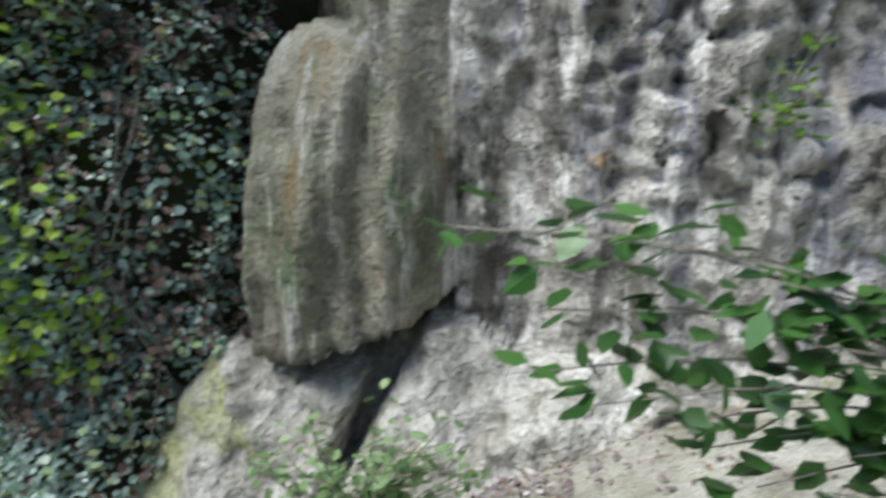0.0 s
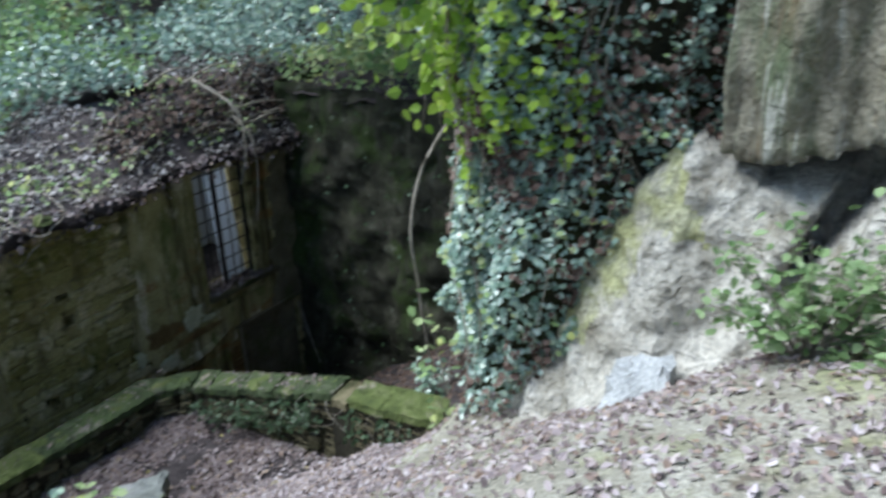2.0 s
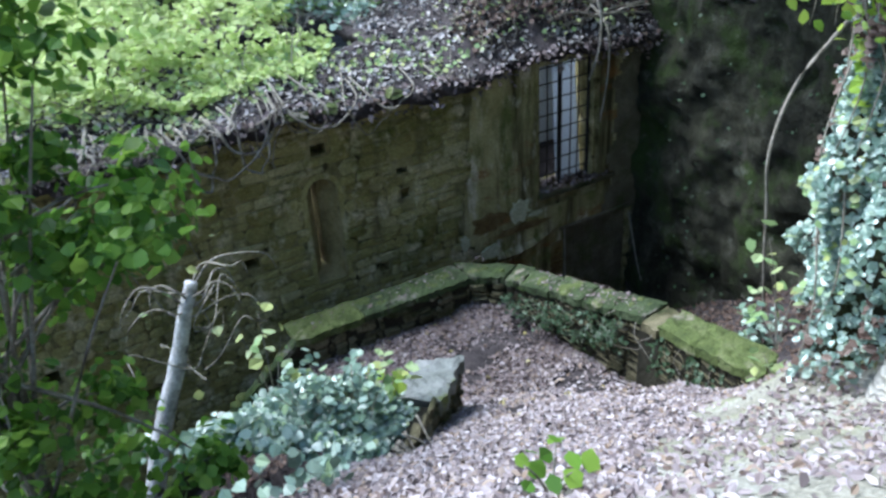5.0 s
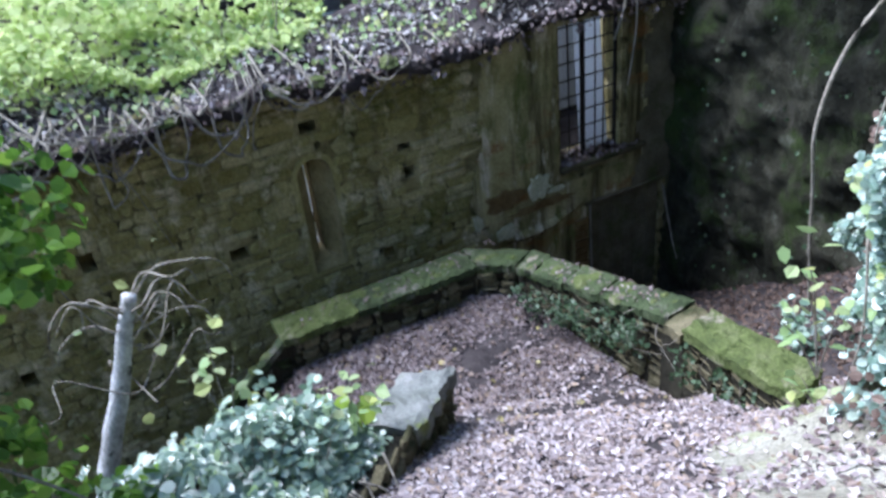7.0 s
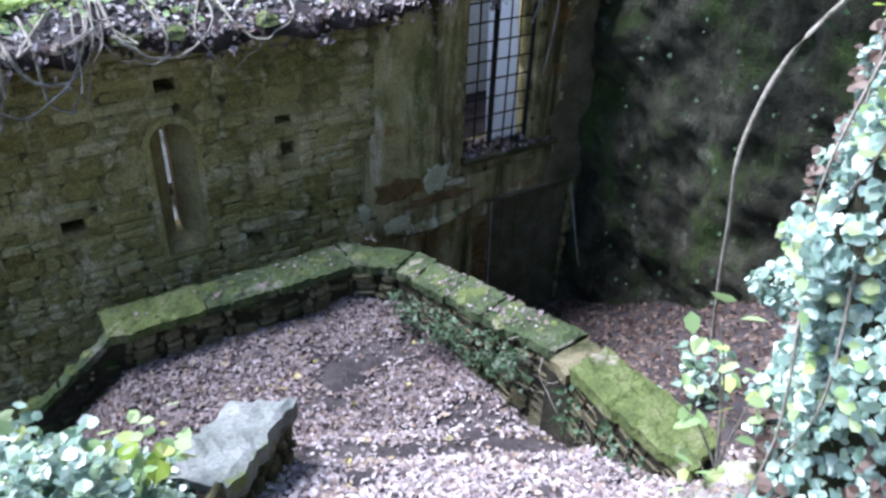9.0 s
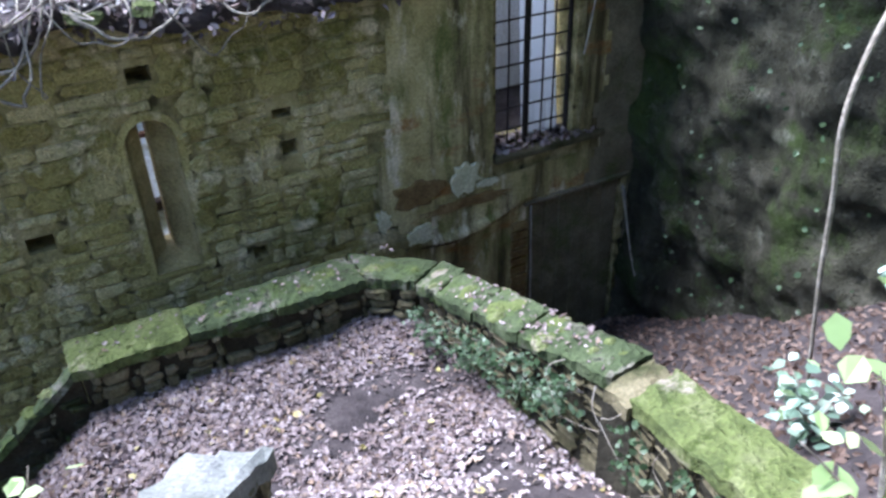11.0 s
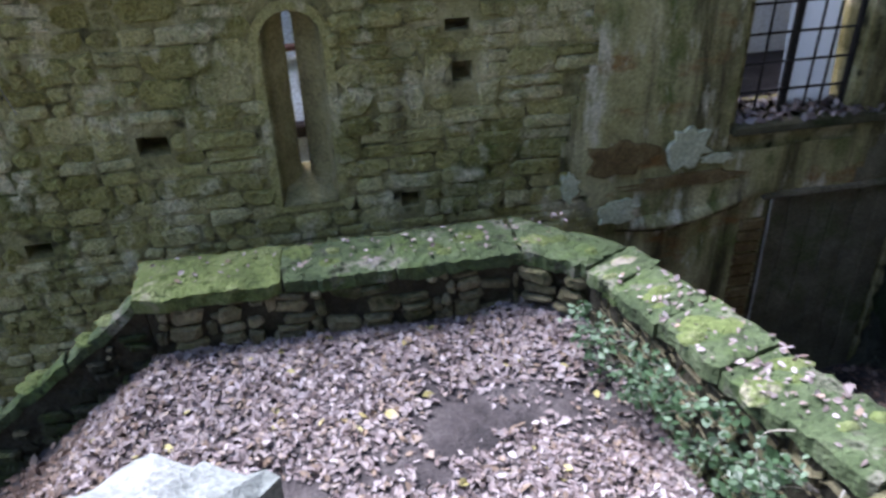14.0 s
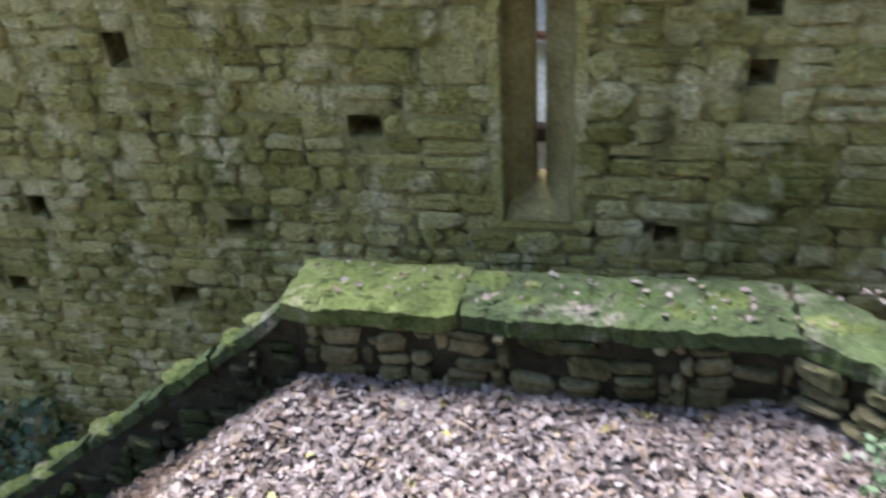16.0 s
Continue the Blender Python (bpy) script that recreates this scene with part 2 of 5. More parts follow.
M_LAUREL = leafy("laurel_leaves", [(0.03, 0.08, 0.02), (0.06, 0.15, 0.035), (0.1, 0.22, 0.05)], 0.3, 0.25, 0.5)
M_FERN = leafy("fern_fronds", [(0.024, 0.047, 0.019), (0.048, 0.086, 0.038), (0.08, 0.133, 0.068), (0.16, 0.218, 0.143)], 0.4, 0.25)
M_SHRUB = leafy("shrub_leaves", [(0.11, 0.187, 0.072), (0.198, 0.297, 0.12), (0.297, 0.396, 0.204)], 0.45, 0.3)
M_PALELEAF = leafy("pale_leaves", [(0.23, 0.345, 0.15), (0.345, 0.483, 0.2), (0.402, 0.46, 0.25), (0.483, 0.529, 0.175)], 0.5, 0.3)
M_BLACK = surf("charred_wood", [(0.025, 0.022, 0.024), (0.075, 0.055, 0.05)], 8)
M_RED = surf("faded_red", [(0.22, 0.09, 0.07), (0.32, 0.18, 0.15)], 8)


# ---- building helpers ----
def mesh_ob(name, verts, faces, material, smooth=False, parent=None):
    me = bpy.data.meshes.new(name)
    me.from_pydata([tuple(map(float, v)) for v in verts] if not isinstance(verts, np.ndarray) else verts.tolist(), [], faces if isinstance(faces, list) else faces.tolist())
    me.materials.append(material)
    if smooth:
        me.polygons.foreach_set("use_smooth", [True] * len(me.polygons))
    me.update()
    ob = new(name, me)
    if parent:
        ob.parent = parent
    return ob


def thing(name, label, category, group="", kind=""):
    return tagged(new(name), label, category, group, kind)


def fbm(x, y, z, octaves=4):
    return noise.fractal(Vector((x, y, z)), 1.0, 2.1, octaves)


def box_data(x0, x1, y0, y1, z0, z1):
    v = [(x, y, z) for x in (x0, x1) for y in (y0, y1) for z in (z0, z1)]
    return v, [(0, 1, 3, 2), (4, 6, 7, 5), (0, 4, 5, 1), (2, 3, 7, 6), (0, 2, 6, 4), (1, 5, 7, 3)]


def boxes(name, rows, material, parent=None, bevel=0.0):
    bm = bmesh.new()
    for r in rows:
        v, f = box_data(*r)
        vs = [bm.verts.new(p) for p in v]
        for q in f:
            bm.faces.new([vs[i] for i in q])
    if bevel:
        bmesh.ops.bevel(bm, geom=bm.edges[:], offset=bevel, segments=1, affect="EDGES")
    bmesh.ops.recalc_face_normals(bm, faces=bm.faces)
    me = bpy.data.meshes.new(name)
    bm.to_mesh(me)
    bm.free()
    me.materials.append(material)
    ob = new(name, me)
    if parent:
        ob.parent = parent
    return ob


def tube(name, pts, r0, r1, material, parent=None, sides=7, wobble=0.0, seed=0):
    """A tapered round stem through pts."""
    rng = np.random.default_rng(seed)
    P = [Vector(p) for p in pts]
    dense = []
    for i in range(len(P) - 1):
        a, b, c, d = P[max(i - 1, 0)], P[i], P[i + 1], P[min(i + 2, len(P) - 1)]
        for k in range(5):
            t = k / 5
            dense.append(0.5 * (2 * b + (c - a) * t + (2 * a - 5 * b + 4 * c - d) * t * t + (3 * b - a - 3 * c + d) * t ** 3))
    dense.append(P[-1])
    v, f = [], []
    for i, p in enumerate(dense):
        d = (dense[min(i + 1, len(dense) - 1)] - dense[max(i - 1, 0)]).normalized()
        u = d.orthogonal().normalized() if abs(d.z) > 0.9 else d.cross(Vector((0, 0, 1))).normalized()
        w = d.cross(u)
        r = r0 + (r1 - r0) * i / (len(dense) - 1)
        for k in range(sides):
            a = 2 * math.pi * k / sides
            rr = r * (1 + wobble * rng.uniform(-1, 1))
            v.append(p + rr * (math.cos(a) * u + math.sin(a) * w))
    for i in range(len(dense) - 1):
        for k in range(sides):
            f.append((i * sides + k, i * sides + (k + 1) % sides, (i + 1) * sides + (k + 1) % sides, (i + 1) * sides + k))
    f.append(tuple(range(sides))[::-1])
    f.append(tuple((len(dense) - 1) * sides + k for k in range(sides)))
    return mesh_ob(name, v, f, material, True, parent)


def leaf_mesh(name, P, N, size, material, parent=None, seed=1, fold=0.25, slim=0.42, down=0.0):
    """Many small folded leaves at P, facing N, in one mesh."""
    rng = np.random.default_rng(seed)
    n = len(P)
    P = np.asarray(P, float)
    N = np.asarray(N, float)
    N = N / np.maximum(np.linalg.norm(N, axis=1, keepdims=True), 1e-6)
    T = rng.normal(size=(n, 3))
    T[:, 2] -= down
    T -= N * np.sum(T * N, axis=1, keepdims=True)
    T /= np.maximum(np.linalg.norm(T, axis=1, keepdims=True), 1e-6)
    S = np.cross(N, T)
    L = (np.asarray(size) * np.ones(n))[:, None]
    w = slim * L * rng.uniform(0.8, 1.25, (n, 1))
    curl = fold * rng.uniform(-0.4, 1.3, (n, 1))
    mid = P - 0.5 * L * T
    rows = [mid, mid + 0.3 * L * T + w * S + curl * w * N, mid + 0.68 * L * T + 0.8 * w * S + curl * w * N, mid + L * T - 0.5 * curl * w * N,
            mid + 0.68 * L * T - 0.8 * w * S + curl * w * N, mid + 0.3 * L * T - w * S + curl * w * N]
    V = np.stack(rows, 1).reshape(-1, 3)
    b = np.arange(n)[:, None] * 6
    F = np.concatenate([b + np.array([[0, 1, 2, 3]]), b + np.array([[0, 3, 4, 5]])], 0)
    return mesh_ob(name, V, F, material, False, parent)


def sheet(name, rows, material, parent=None):
    h, w = len(rows), len(rows[0])
    v = [p for r in rows for p in r]
    f = [(j * w + i, j * w + i + 1, (j + 1) * w + i + 1, (j + 1) * w + i) for j in range(h - 1) for i in range(w - 1)]
    return mesh_ob(name, v, f, material, True, parent)


def ball(rng, n, centre, radii, shell=0.5):
    d = rng.normal(size=(n, 3))
    d /= np.linalg.norm(d, axis=1, keepdims=True)
    r = rng.uniform(shell, 1, (n, 1))
    return np.asarray(centre) + d * r * np.asarray(radii), d


def crown_points(rng, clumps, per, spread):
    """Uneven crown: clumps given as (centre, radius)."""
    P, N = [], []
    for c, r in clumps:
        p, d = ball(rng, per, c, (r, r, r * 0.7), 0.2)
        P.append(p)
        N.append(d + rng.normal(size=d.shape) * spread + np.array([0, 0, 0.6]))
    return np.concatenate(P), np.concatenate(N)


# ---- the lie of the land ----
GS = [-60, -15, -9.9, -8.43, -7.32, -6.06, -5.56, -4.81, -3.62, -3.4, -3.28, -2.6]
GZ = [14, 6.2, 4.45, 3.88, 3.42, 2.43, 2.04, 1.46, 0.72, 0.6, 0.34, 0.0]


def slope_z(x, y):
    return float(np.interp(0.43 * x + 0.9 * y, GS, GZ))


def smooth(a, b, t):
    k = min(1.0, max(0.0, (t - a) / (b - a)))
    return k * k * (3 - 2 * k)


def ground_z(x, y):
    z = slope_z(x, y)
    bump = 0.05 * fbm(x * 0.9, y * 0.9, 1.7) + 0.02 * fbm(x * 3, y * 3, 5)
    d = (x + 0.45) * -0.74 + (y + 3.65) * 0.67
    a = (x + 0.45) * -0.67 + (y + 3.65) * -0.74
    pit = -2.3 + 0.25 * fbm(x * 0.5, y * 0.5, 3)
    edge = -1.0 + 0.43 * min(0.0, y + 1.6)
    if y > -1.25 and x < 1.95:
        return -1.5 + max(-1.4, min(0.0, 0.8 * (x + 1.2))) + bump
    if a > 0 and d > 0.1:
        return max(pit, z - 0.1 - 1.4 * (d - 0.1)) + bump
    if a <= 0 and x < edge:
        return max(pit, 0.77 * (x - edge)) + bump * 0.3
    if x > 1.9 and y > -5.6:
        court = float(np.interp(y, [-5.6, -4.4, -2.5, 0], [1.35, 0.4, -1.2, -2.8])) + 0.12 * max(0.0, x - 2.2)
        return court + bump
    heap = 0.5 * math.exp(-((x - 1.35) / 0.6) ** 2 - ((y + 6.15) / 0.5) ** 2)
    return z + bump + heap


def pale_from(y):
    """Where the bare limestone soil below the cliff begins."""
    return float(np.interp(y, [-12, -8.2, -7.5, -6.5, -5.5], [-3.0, -2.5, -1.9, -0.7, 0.8]))


def axis(lo, a, b, hi, fine, coarse):
    return np.unique(np.concatenate([np.linspace(lo, a, coarse), np.arange(a, b, fine), np.linspace(b, hi, coarse)]))


xs, ys = axis(-60, -6.5, 6.5, 60, 0.075, 12), axis(-60, -11.5, 0.4, 60, 0.075, 12)
V = []
for yy in ys:
    for xx in xs:
        if yy > 0.4:
            V.append((xx, yy, -2.4))
        else:
            V.append((xx, yy, ground_z(xx, yy)))
W = len(xs)
F = [(j * W + i, j * W + i + 1, (j + 1) * W + i + 1, (j + 1) * W + i) for j in range(len(ys) - 1) for i in range(W - 1)]
ground = mesh_ob("ground", V, F, M_SOIL, True)
ground.data.materials.append(M_PALESOIL)
tone = []
for q in F:
    gx_, gy_, _ = V[q[0]]
    tone.append(1 if gy_ < -5.5 and gx_ > pale_from(gy_) + 0.45 * fbm(gx_ * 0.8, gy_ * 0.8, 14) + 0.25 * fbm(gx_ * 5, gy_ * 5, 2) else 0)
ground.data.polygons.foreach_set("material_index", tone)
tagged(ground, "sloping earth and worn steps strewn with leaves", "ground", kind="structure")

# ---- old building wall ----
WIN = (3.38, 4.38, 0.42, 2.33)
DOOR = (3.84, 5.16, -2.6, -0.32)
NICHE = (-0.21, 0.19, 0.14, 1.6)
SLIT = (-0.062, 0.012, 0.25, 1.52)
HOLES = [(0.75, 0.06, 0.15, 0.13), (1.14, 1.4, 0.18, 0.09), (-2.58, 1.19, 0.15, 0.22), (-3.54, 0.07, 0.15, 0.17), (-2.02, -0.02, 0.19, 0.12),
         (-2.57, -0.62, 0.22, 0.16), (1.17, 1.06, 0.15, 0.15), (-1.05, 0.72, 0.22, 0.15), (-3.95, -0.6, 0.16, 0.12), (0.02, 1.98, 0.2, 0.14)]
OPEN = [WIN, DOOR, NICHE] + [(x - w / 2, x + w / 2, z - h / 2, z + h / 2) for x, z, w, h in HOLES]
wall = tagged(new("wall_north"), "long mossy rubble-stone wall of a sunken building", "wall", kind="structure")
X0, X1, Z0, Z1 = -9.0, 5.35, -3.0, 2.55
gx = sorted(set([X0, X1] + [o[i] for o in OPEN for i in (0, 1)]))
gz = sorted(set([Z0, Z1] + [o[i] for o in OPEN for i in (2, 3)]))
bm = bmesh.new()
depth = {}
for i in range(len(gx) - 1):
    for j in range(len(gz) - 1):
        cx, cz = (gx[i] + gx[i + 1]) / 2, (gz[j] + gz[j + 1]) / 2
        k = -1
        for q, o in enumerate(OPEN):
            if o[0] < cx < o[1] and o[2] < cz < o[3]:
                k = q
        depth[i, j] = 0.0 if k < 0 else (9.0 if k == 0 else (0.35 if k == 1 else (9.0 if k == 2 else 0.3)))


def quad(*p):
    bm.faces.new([bm.verts.new(q) for q in p])


for (i, j), d in depth.items():
    a, b, c, e = gx[i], gx[i + 1], gz[j], gz[j + 1]
    if d < 5:
        quad((a, d, c), (b, d, c), (b, d, e), (a, d, e))
    r = depth.get((i + 1, j), d)
    if r != d:
        quad((b, min(d, 0.45), c), (b, min(r, 0.45), c), (b, min(r, 0.45), e), (b, min(d, 0.45), e))
    u = depth.get((i, j + 1), d)
    if u != d:
        quad((a, min(d, 0.45), e), (b, min(d, 0.45), e), (b, min(u, 0.45), e), (a, min(u, 0.45), e))
quad((X0, 0, Z1), (X1, 0, Z1), (X1, 0.45, Z1), (X0, 0.45, Z1))
quad((X0, 0.45, Z0), (SLIT[0], 0.45, Z0), (SLIT[0], 0.45, Z1), (X0, 0.45, Z1))
quad((SLIT[1], 0.45, Z0), (WIN[0], 0.45, Z0), (WIN[0], 0.45, Z1), (SLIT[1], 0.45, Z1))
quad((SLIT[0], 0.45, Z0), (SLIT[1], 0.45, Z0), (SLIT[1], 0.45, SLIT[2]), (SLIT[0], 0.45, SLIT[2]))
quad((SLIT[0], 0.45, SLIT[3]), (SLIT[1], 0.45, SLIT[3]), (SLIT[1], 0.45, Z1), (SLIT[0], 0.45, Z1))
quad((WIN[1], 0.45, Z0), (X1, 0.45, Z0), (X1, 0.45, Z1), (WIN[1], 0.45, Z1))
quad((WIN[0], 0.45, Z0), (WIN[1], 0.45, Z0), (WIN[1], 0.45, WIN[2]), (WIN[0], 0.45, WIN[2]))
quad((WIN[0], 0.45, WIN[3]), (WIN[1], 0.45, WIN[3]), (WIN[1], 0.45, Z1), (WIN[0], 0.45, Z1))
bmesh.ops.remove_doubles(bm, verts=bm.verts, dist=0.0005)
bmesh.ops.recalc_face_normals(bm, faces=bm.faces)
me = bpy.data.meshes.new("wall_core")
bm.to_mesh(me)
bm.free()
me.materials.append(M_MORTAR)
new("wall_core", me).parent = wall


def stone_shape(rng, x0, x1, z0, z1, out, base):
    """A rough block in the wall's face, with cut corners and a sunk edge: points and faces."""
    w, h = x1 - x0, z1 - z0
    c = min(w, h) * rng.uniform(0.1, 0.42, 4)
    jit = min(w, h) * 0.14
    ring = [(x0 + c[0], z0), (x1 - c[1], z0), (x1, z0 + c[1]), (x1, z1 - c[2]), (x1 - c[2], z1), (x0 + c[3], z1), (x0, z1 - c[3]), (x0, z0 + c[0])]
    ring = [(x + rng.uniform(-jit, jit), z + rng.uniform(-jit, jit)) for x, z in ring]
    mx, mz = (x0 + x1) / 2, (z0 + z1) / 2
    inset = 1 - min(0.35, 0.018 / min(w, h) * 2)
    v = [(x, base, z) for x, z in ring]
    v += [(x, base - out * 0.6, z) for x, z in ring]
    v += [(mx + (x - mx) * inset, base - out * rng.uniform(0.9, 1.15), mz + (z - mz) * inset) for x, z in ring]
    f = []
    for k in range(8):
        q = (k + 1) % 8
        f += [(k, q, 8 + q, 8 + k), (8 + k, 8 + q, 16 + q, 16 + k)]
    f.append(tuple(range(16, 24)))
    return v, f


def clear(x0, x1, z0, z1):
    for o in OPEN:
        if x1 > o[0] - 0.015 and x0 < o[1] + 0.015 and z1 > o[2] - 0.015 and z0 < o[3] + 0.015:
            return False
    return True


def plaster_edge(z):
    return float(np.interp(z, [-3, -0.7, 0.4, 1.6, 2.6], [2.5, 2.35, 1.95, 2.15, 2.3])) + 0.1 * fbm(z * 2.3, 0, 7)


rng = np.random.default_rng(5)
near, far_v, far_f = [], [], []
z = -2.6
while z < 2.5:
    coarse = 0.12 < z < 2.0
    h = rng.uniform(0.12, 0.24) if coarse else rng.uniform(0.08, 0.15)
    h = min(h, 2.55 - z)
    x = -8.8 + rng.uniform(0, 0.3)
    while x < plaster_edge(z) - 0.1:
        fineness = 0.6 if (x < -1.2 or not coarse) else 1.0
        w = rng.uniform(0.16, 0.5) * fineness
        zz, hh = z, h
        parts_ = [(zz, hh)]
        if hh > 0.19 and rng.random() < 0.4 * (2 - fineness):
            parts_ = [(zz, hh * 0.52), (zz + hh * 0.52, hh * 0.48)]
        for pz, ph in parts_:
            g = rng.uniform(0.002, 0.014)
            b = (x + g, x + w - g, pz + g, pz + ph - g + rng.uniform(-0.008, 0.008))
            for trial in range(4):
                if clear(*b):
                    break
                cut = 0.25 * (b[1] - b[0])
                hit_left = any(o[0] < b[1] and o[1] > b[1] - cut and b[3] > o[2] and b[2] < o[3] for o in OPEN)
                b = (b[0], b[1] - cut, b[2], b[3]) if hit_left else (b[0] + cut, b[1], b[2], b[3])
            if clear(*b) and b[1] - b[0] > 0.05:
                v, f = stone_shape(rng, *b, rng.uniform(0.008, 0.05), 0.004)
                if -2.3 < x < 2.2 and 0.1 < pz < 1.75 and len(near) < 300:
                    near.append((v, f))
                else:
                    k = len(far_v)
                    far_v += v
                    far_f += [tuple(i + k for i in q) for q in f]
        x += w
    z += h
tagged(mesh_ob("wall_stones", far_v, far_f, M_STONE, False, wall), kind="stuff")

# plaster skin round the window, with a torn edge
pl_v, pl_f = [], []
PX, PZ = np.arange(1.8, 5.33, 0.06), np.arange(-2.5, 2.56, 0.06)
idx = {}
for i, px_ in enumerate(PX):
    for j, pz_ in enumerate(PZ):
        hole = WIN[0] - 0.05 < px_ < WIN[1] + 0.05 and WIN[2] - 0.16 < pz_ < WIN[3] + 0.03 or DOOR[0] - 0.04 < px_ < DOOR[1] + 0.04 and pz_ < DOOR[3] + 0.04
        lip = float(np.interp(px_, [2.2, 2.5, 2.75, 3.1, 3.45, 3.85], [-0.46, -0.42, -0.41, -0.37, -0.3, -0.26]))
        if px_ < plaster_edge(pz_) - 0.03 or hole:
            continue
        out = 0.03 + 0.012 * fbm(px_ * 2, pz_ * 2, 4) + (0.05 if pz_ > lip else -0.005) * (1 if px_ < 3.9 else 0.4)
        idx[i, j] = len(pl_v)
        pl_v.append((px_, -out, pz_))
for (i, j) in list(idx):
    q = [(i, j), (i + 1, j), (i + 1, j + 1), (i, j + 1)]
    if all(c in idx for c in q):
        pl_f.append(tuple(idx[c] for c in q))
plaster = tagged(mesh_ob("plaster", pl_v, pl_f, M_PLASTER, True, wall), "stained olive plaster with a torn edge and a shade-darkened corner")
plaster.data.materials.append(M_SHADEBROWN)
# Plaster darkens towards the court corner; the shade there is put into its colour.
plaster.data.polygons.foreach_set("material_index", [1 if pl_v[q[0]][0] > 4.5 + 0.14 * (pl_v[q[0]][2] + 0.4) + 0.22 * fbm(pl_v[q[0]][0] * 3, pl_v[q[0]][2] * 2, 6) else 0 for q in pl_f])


def patch(name, cx, cz, w, h, y, material, seed, parent):
    r = np.random.default_rng(seed)
    ring = []
    for k in range(22):
        a = 2 * math.pi * k / 22
        q = r.uniform(0.65, 1.15)
        ring.append((cx + w / 2 * q * math.cos(a), cz + h / 2 * q * math.sin(a)))
    v = [(x_, y, z_) for x_, z_ in ring] + [(cx + (x_ - cx) * 0.9, y - 0.012, cz + (z_ - cz) * 0.9) for x_, z_ in ring]
    f = [(k, (k + 1) % 22, 22 + (k + 1) % 22, 22 + k) for k in range(22)] + [tuple(range(22, 44))]
    return mesh_ob(name, v, f, material, False, parent)


patch("lime_patch", 2.96, 0.3, 0.42, 0.42, -0.102, M_LIME, 3, wall)
patch("lime_patch", 2.4, -0.22, 0.4, 0.26, -0.104, M_LIME, 8, wall)
patch("lime_patch", 2.0, 0.05, 0.18, 0.3, -0.085, M_LIME, 12, wall)
patch("lime_patch", 3.22, 0.17, 0.3, 0.1, -0.1, M_LIME, 14, wall)
patch("rust_patch", 2.42, 0.27, 0.62, 0.36, -0.094, M_RUST, 5, wall)
patch("rust_patch", 3.0, 0.0, 1.2, 0.14, -0.092, M_RUST, 6, wall)
lip_v, lip_f = [], []
LIPX = np.linspace(2.42, 3.52, 16)
for k, lx in enumerate(LIPX):
    lz = float(np.interp(lx, [2.42, 2.75, 3.1, 3.52], [-0.4, -0.415, -0.37, -0.29])) + 0.012 * fbm(lx * 7, 0, 3)
    deep = 0.075 + 0.085 * math.sin(math.pi * (k + 0.5) / 16) + 0.015 * fbm(lx * 9, 2, 3)
    lip_v += [(lx, 0.0, lz - 0.02), (lx, -deep, lz), (lx, -deep - 0.01, lz + 0.035), (lx, -0.06, lz + 0.12)]
for k in range(15):
    lip_f += [(k * 4 + q, k * 4 + q + 1, k * 4 + q + 5, k * 4 + q + 4) for q in range(3)]
# Flat dark strip stands for the shade under the overhanging lip.
crack_v = []
for k, lx in enumerate(LIPX):
    low = lip_v[k * 4][2]
    crack_v += [(lx, -0.052, low - 0.012 - 0.055 * math.sin(math.pi * (k + 0.3) / 16.6)), (lx, -0.05, low + 0.012)]
tagged(mesh_ob("crack", crack_v, [(k * 2, k * 2 + 2, k * 2 + 3, k * 2 + 1) for k in range(15)], M_EARTHCORE, False, wall), "dark strip for the shaded gap under torn plaster")
tagged(mesh_ob("plaster_lip", lip_v, lip_f, M_PLASTER, True, wall), "overhanging torn lip of plaster")
for k in range(9):
    bz = -1.55 + 0.12 * k
    boxes("brick", [(3.58, 3.8, -0.05 - 0.01 * (k % 3), 0.01, bz, bz + 0.1)], M_RUST, wall, 0.012)

# arched embrasure that narrows to a slit
def arch_ring(x0, x1, z0, z1, y, n=9):
    """An upright outline with a round head, anticlockwise from its lower left corner."""
    c, half = (x0 + x1) / 2, (x1 - x0) / 2
    ring = [(x0, y, z0), (x1, y, z0)]
    return ring + [(c + half * math.cos(math.pi * k / (n - 1)), y, z1 - half + half * math.sin(math.pi * k / (n - 1))) for k in range(n)]


er = np.random.default_rng(19)
outer = arch_ring(NICHE[0] - 0.012, NICHE[1] + 0.012, NICHE[2] - 0.012, NICHE[3], -0.012)
middle = [(x_ * 0.8 - 0.002 + er.uniform(-0.008, 0.008), 0.12, 0.22 + (z_ - 0.14) * 0.93) for x_, y_, z_ in outer]
inner = arch_ring(*SLIT, 0.24)
throat = arch_ring(*SLIT, 0.46)
ev_, ef_ = outer + middle + inner + throat, []
for lay in range(3):
    for k in range(11):
        q = (k + 1) % 11
        ef_.append((lay * 11 + k, lay * 11 + q, lay * 11 + 11 + q, lay * 11 + 11 + k))
tagged(mesh_ob("embrasure", ev_, ef_, M_EMBRASURE, False, wall), "splayed brown-stained reveal of a narrow slit")
rim = arch_ring(NICHE[0] - 0.075, NICHE[1] + 0.075, NICHE[2] - 0.06, NICHE[3] + 0.07, -0.02)
rim_v = [(x_ + er.uniform(-0.012, 0.012), y_, z_ + er.uniform(-0.012, 0.012)) for x_, y_, z_ in rim]
rim_v += arch_ring(NICHE[0] - 0.012, NICHE[1] + 0.012, NICHE[2] - 0.012, NICHE[3], -0.024) + [(x_, 0.02, z_) for x_, y_, z_ in rim]
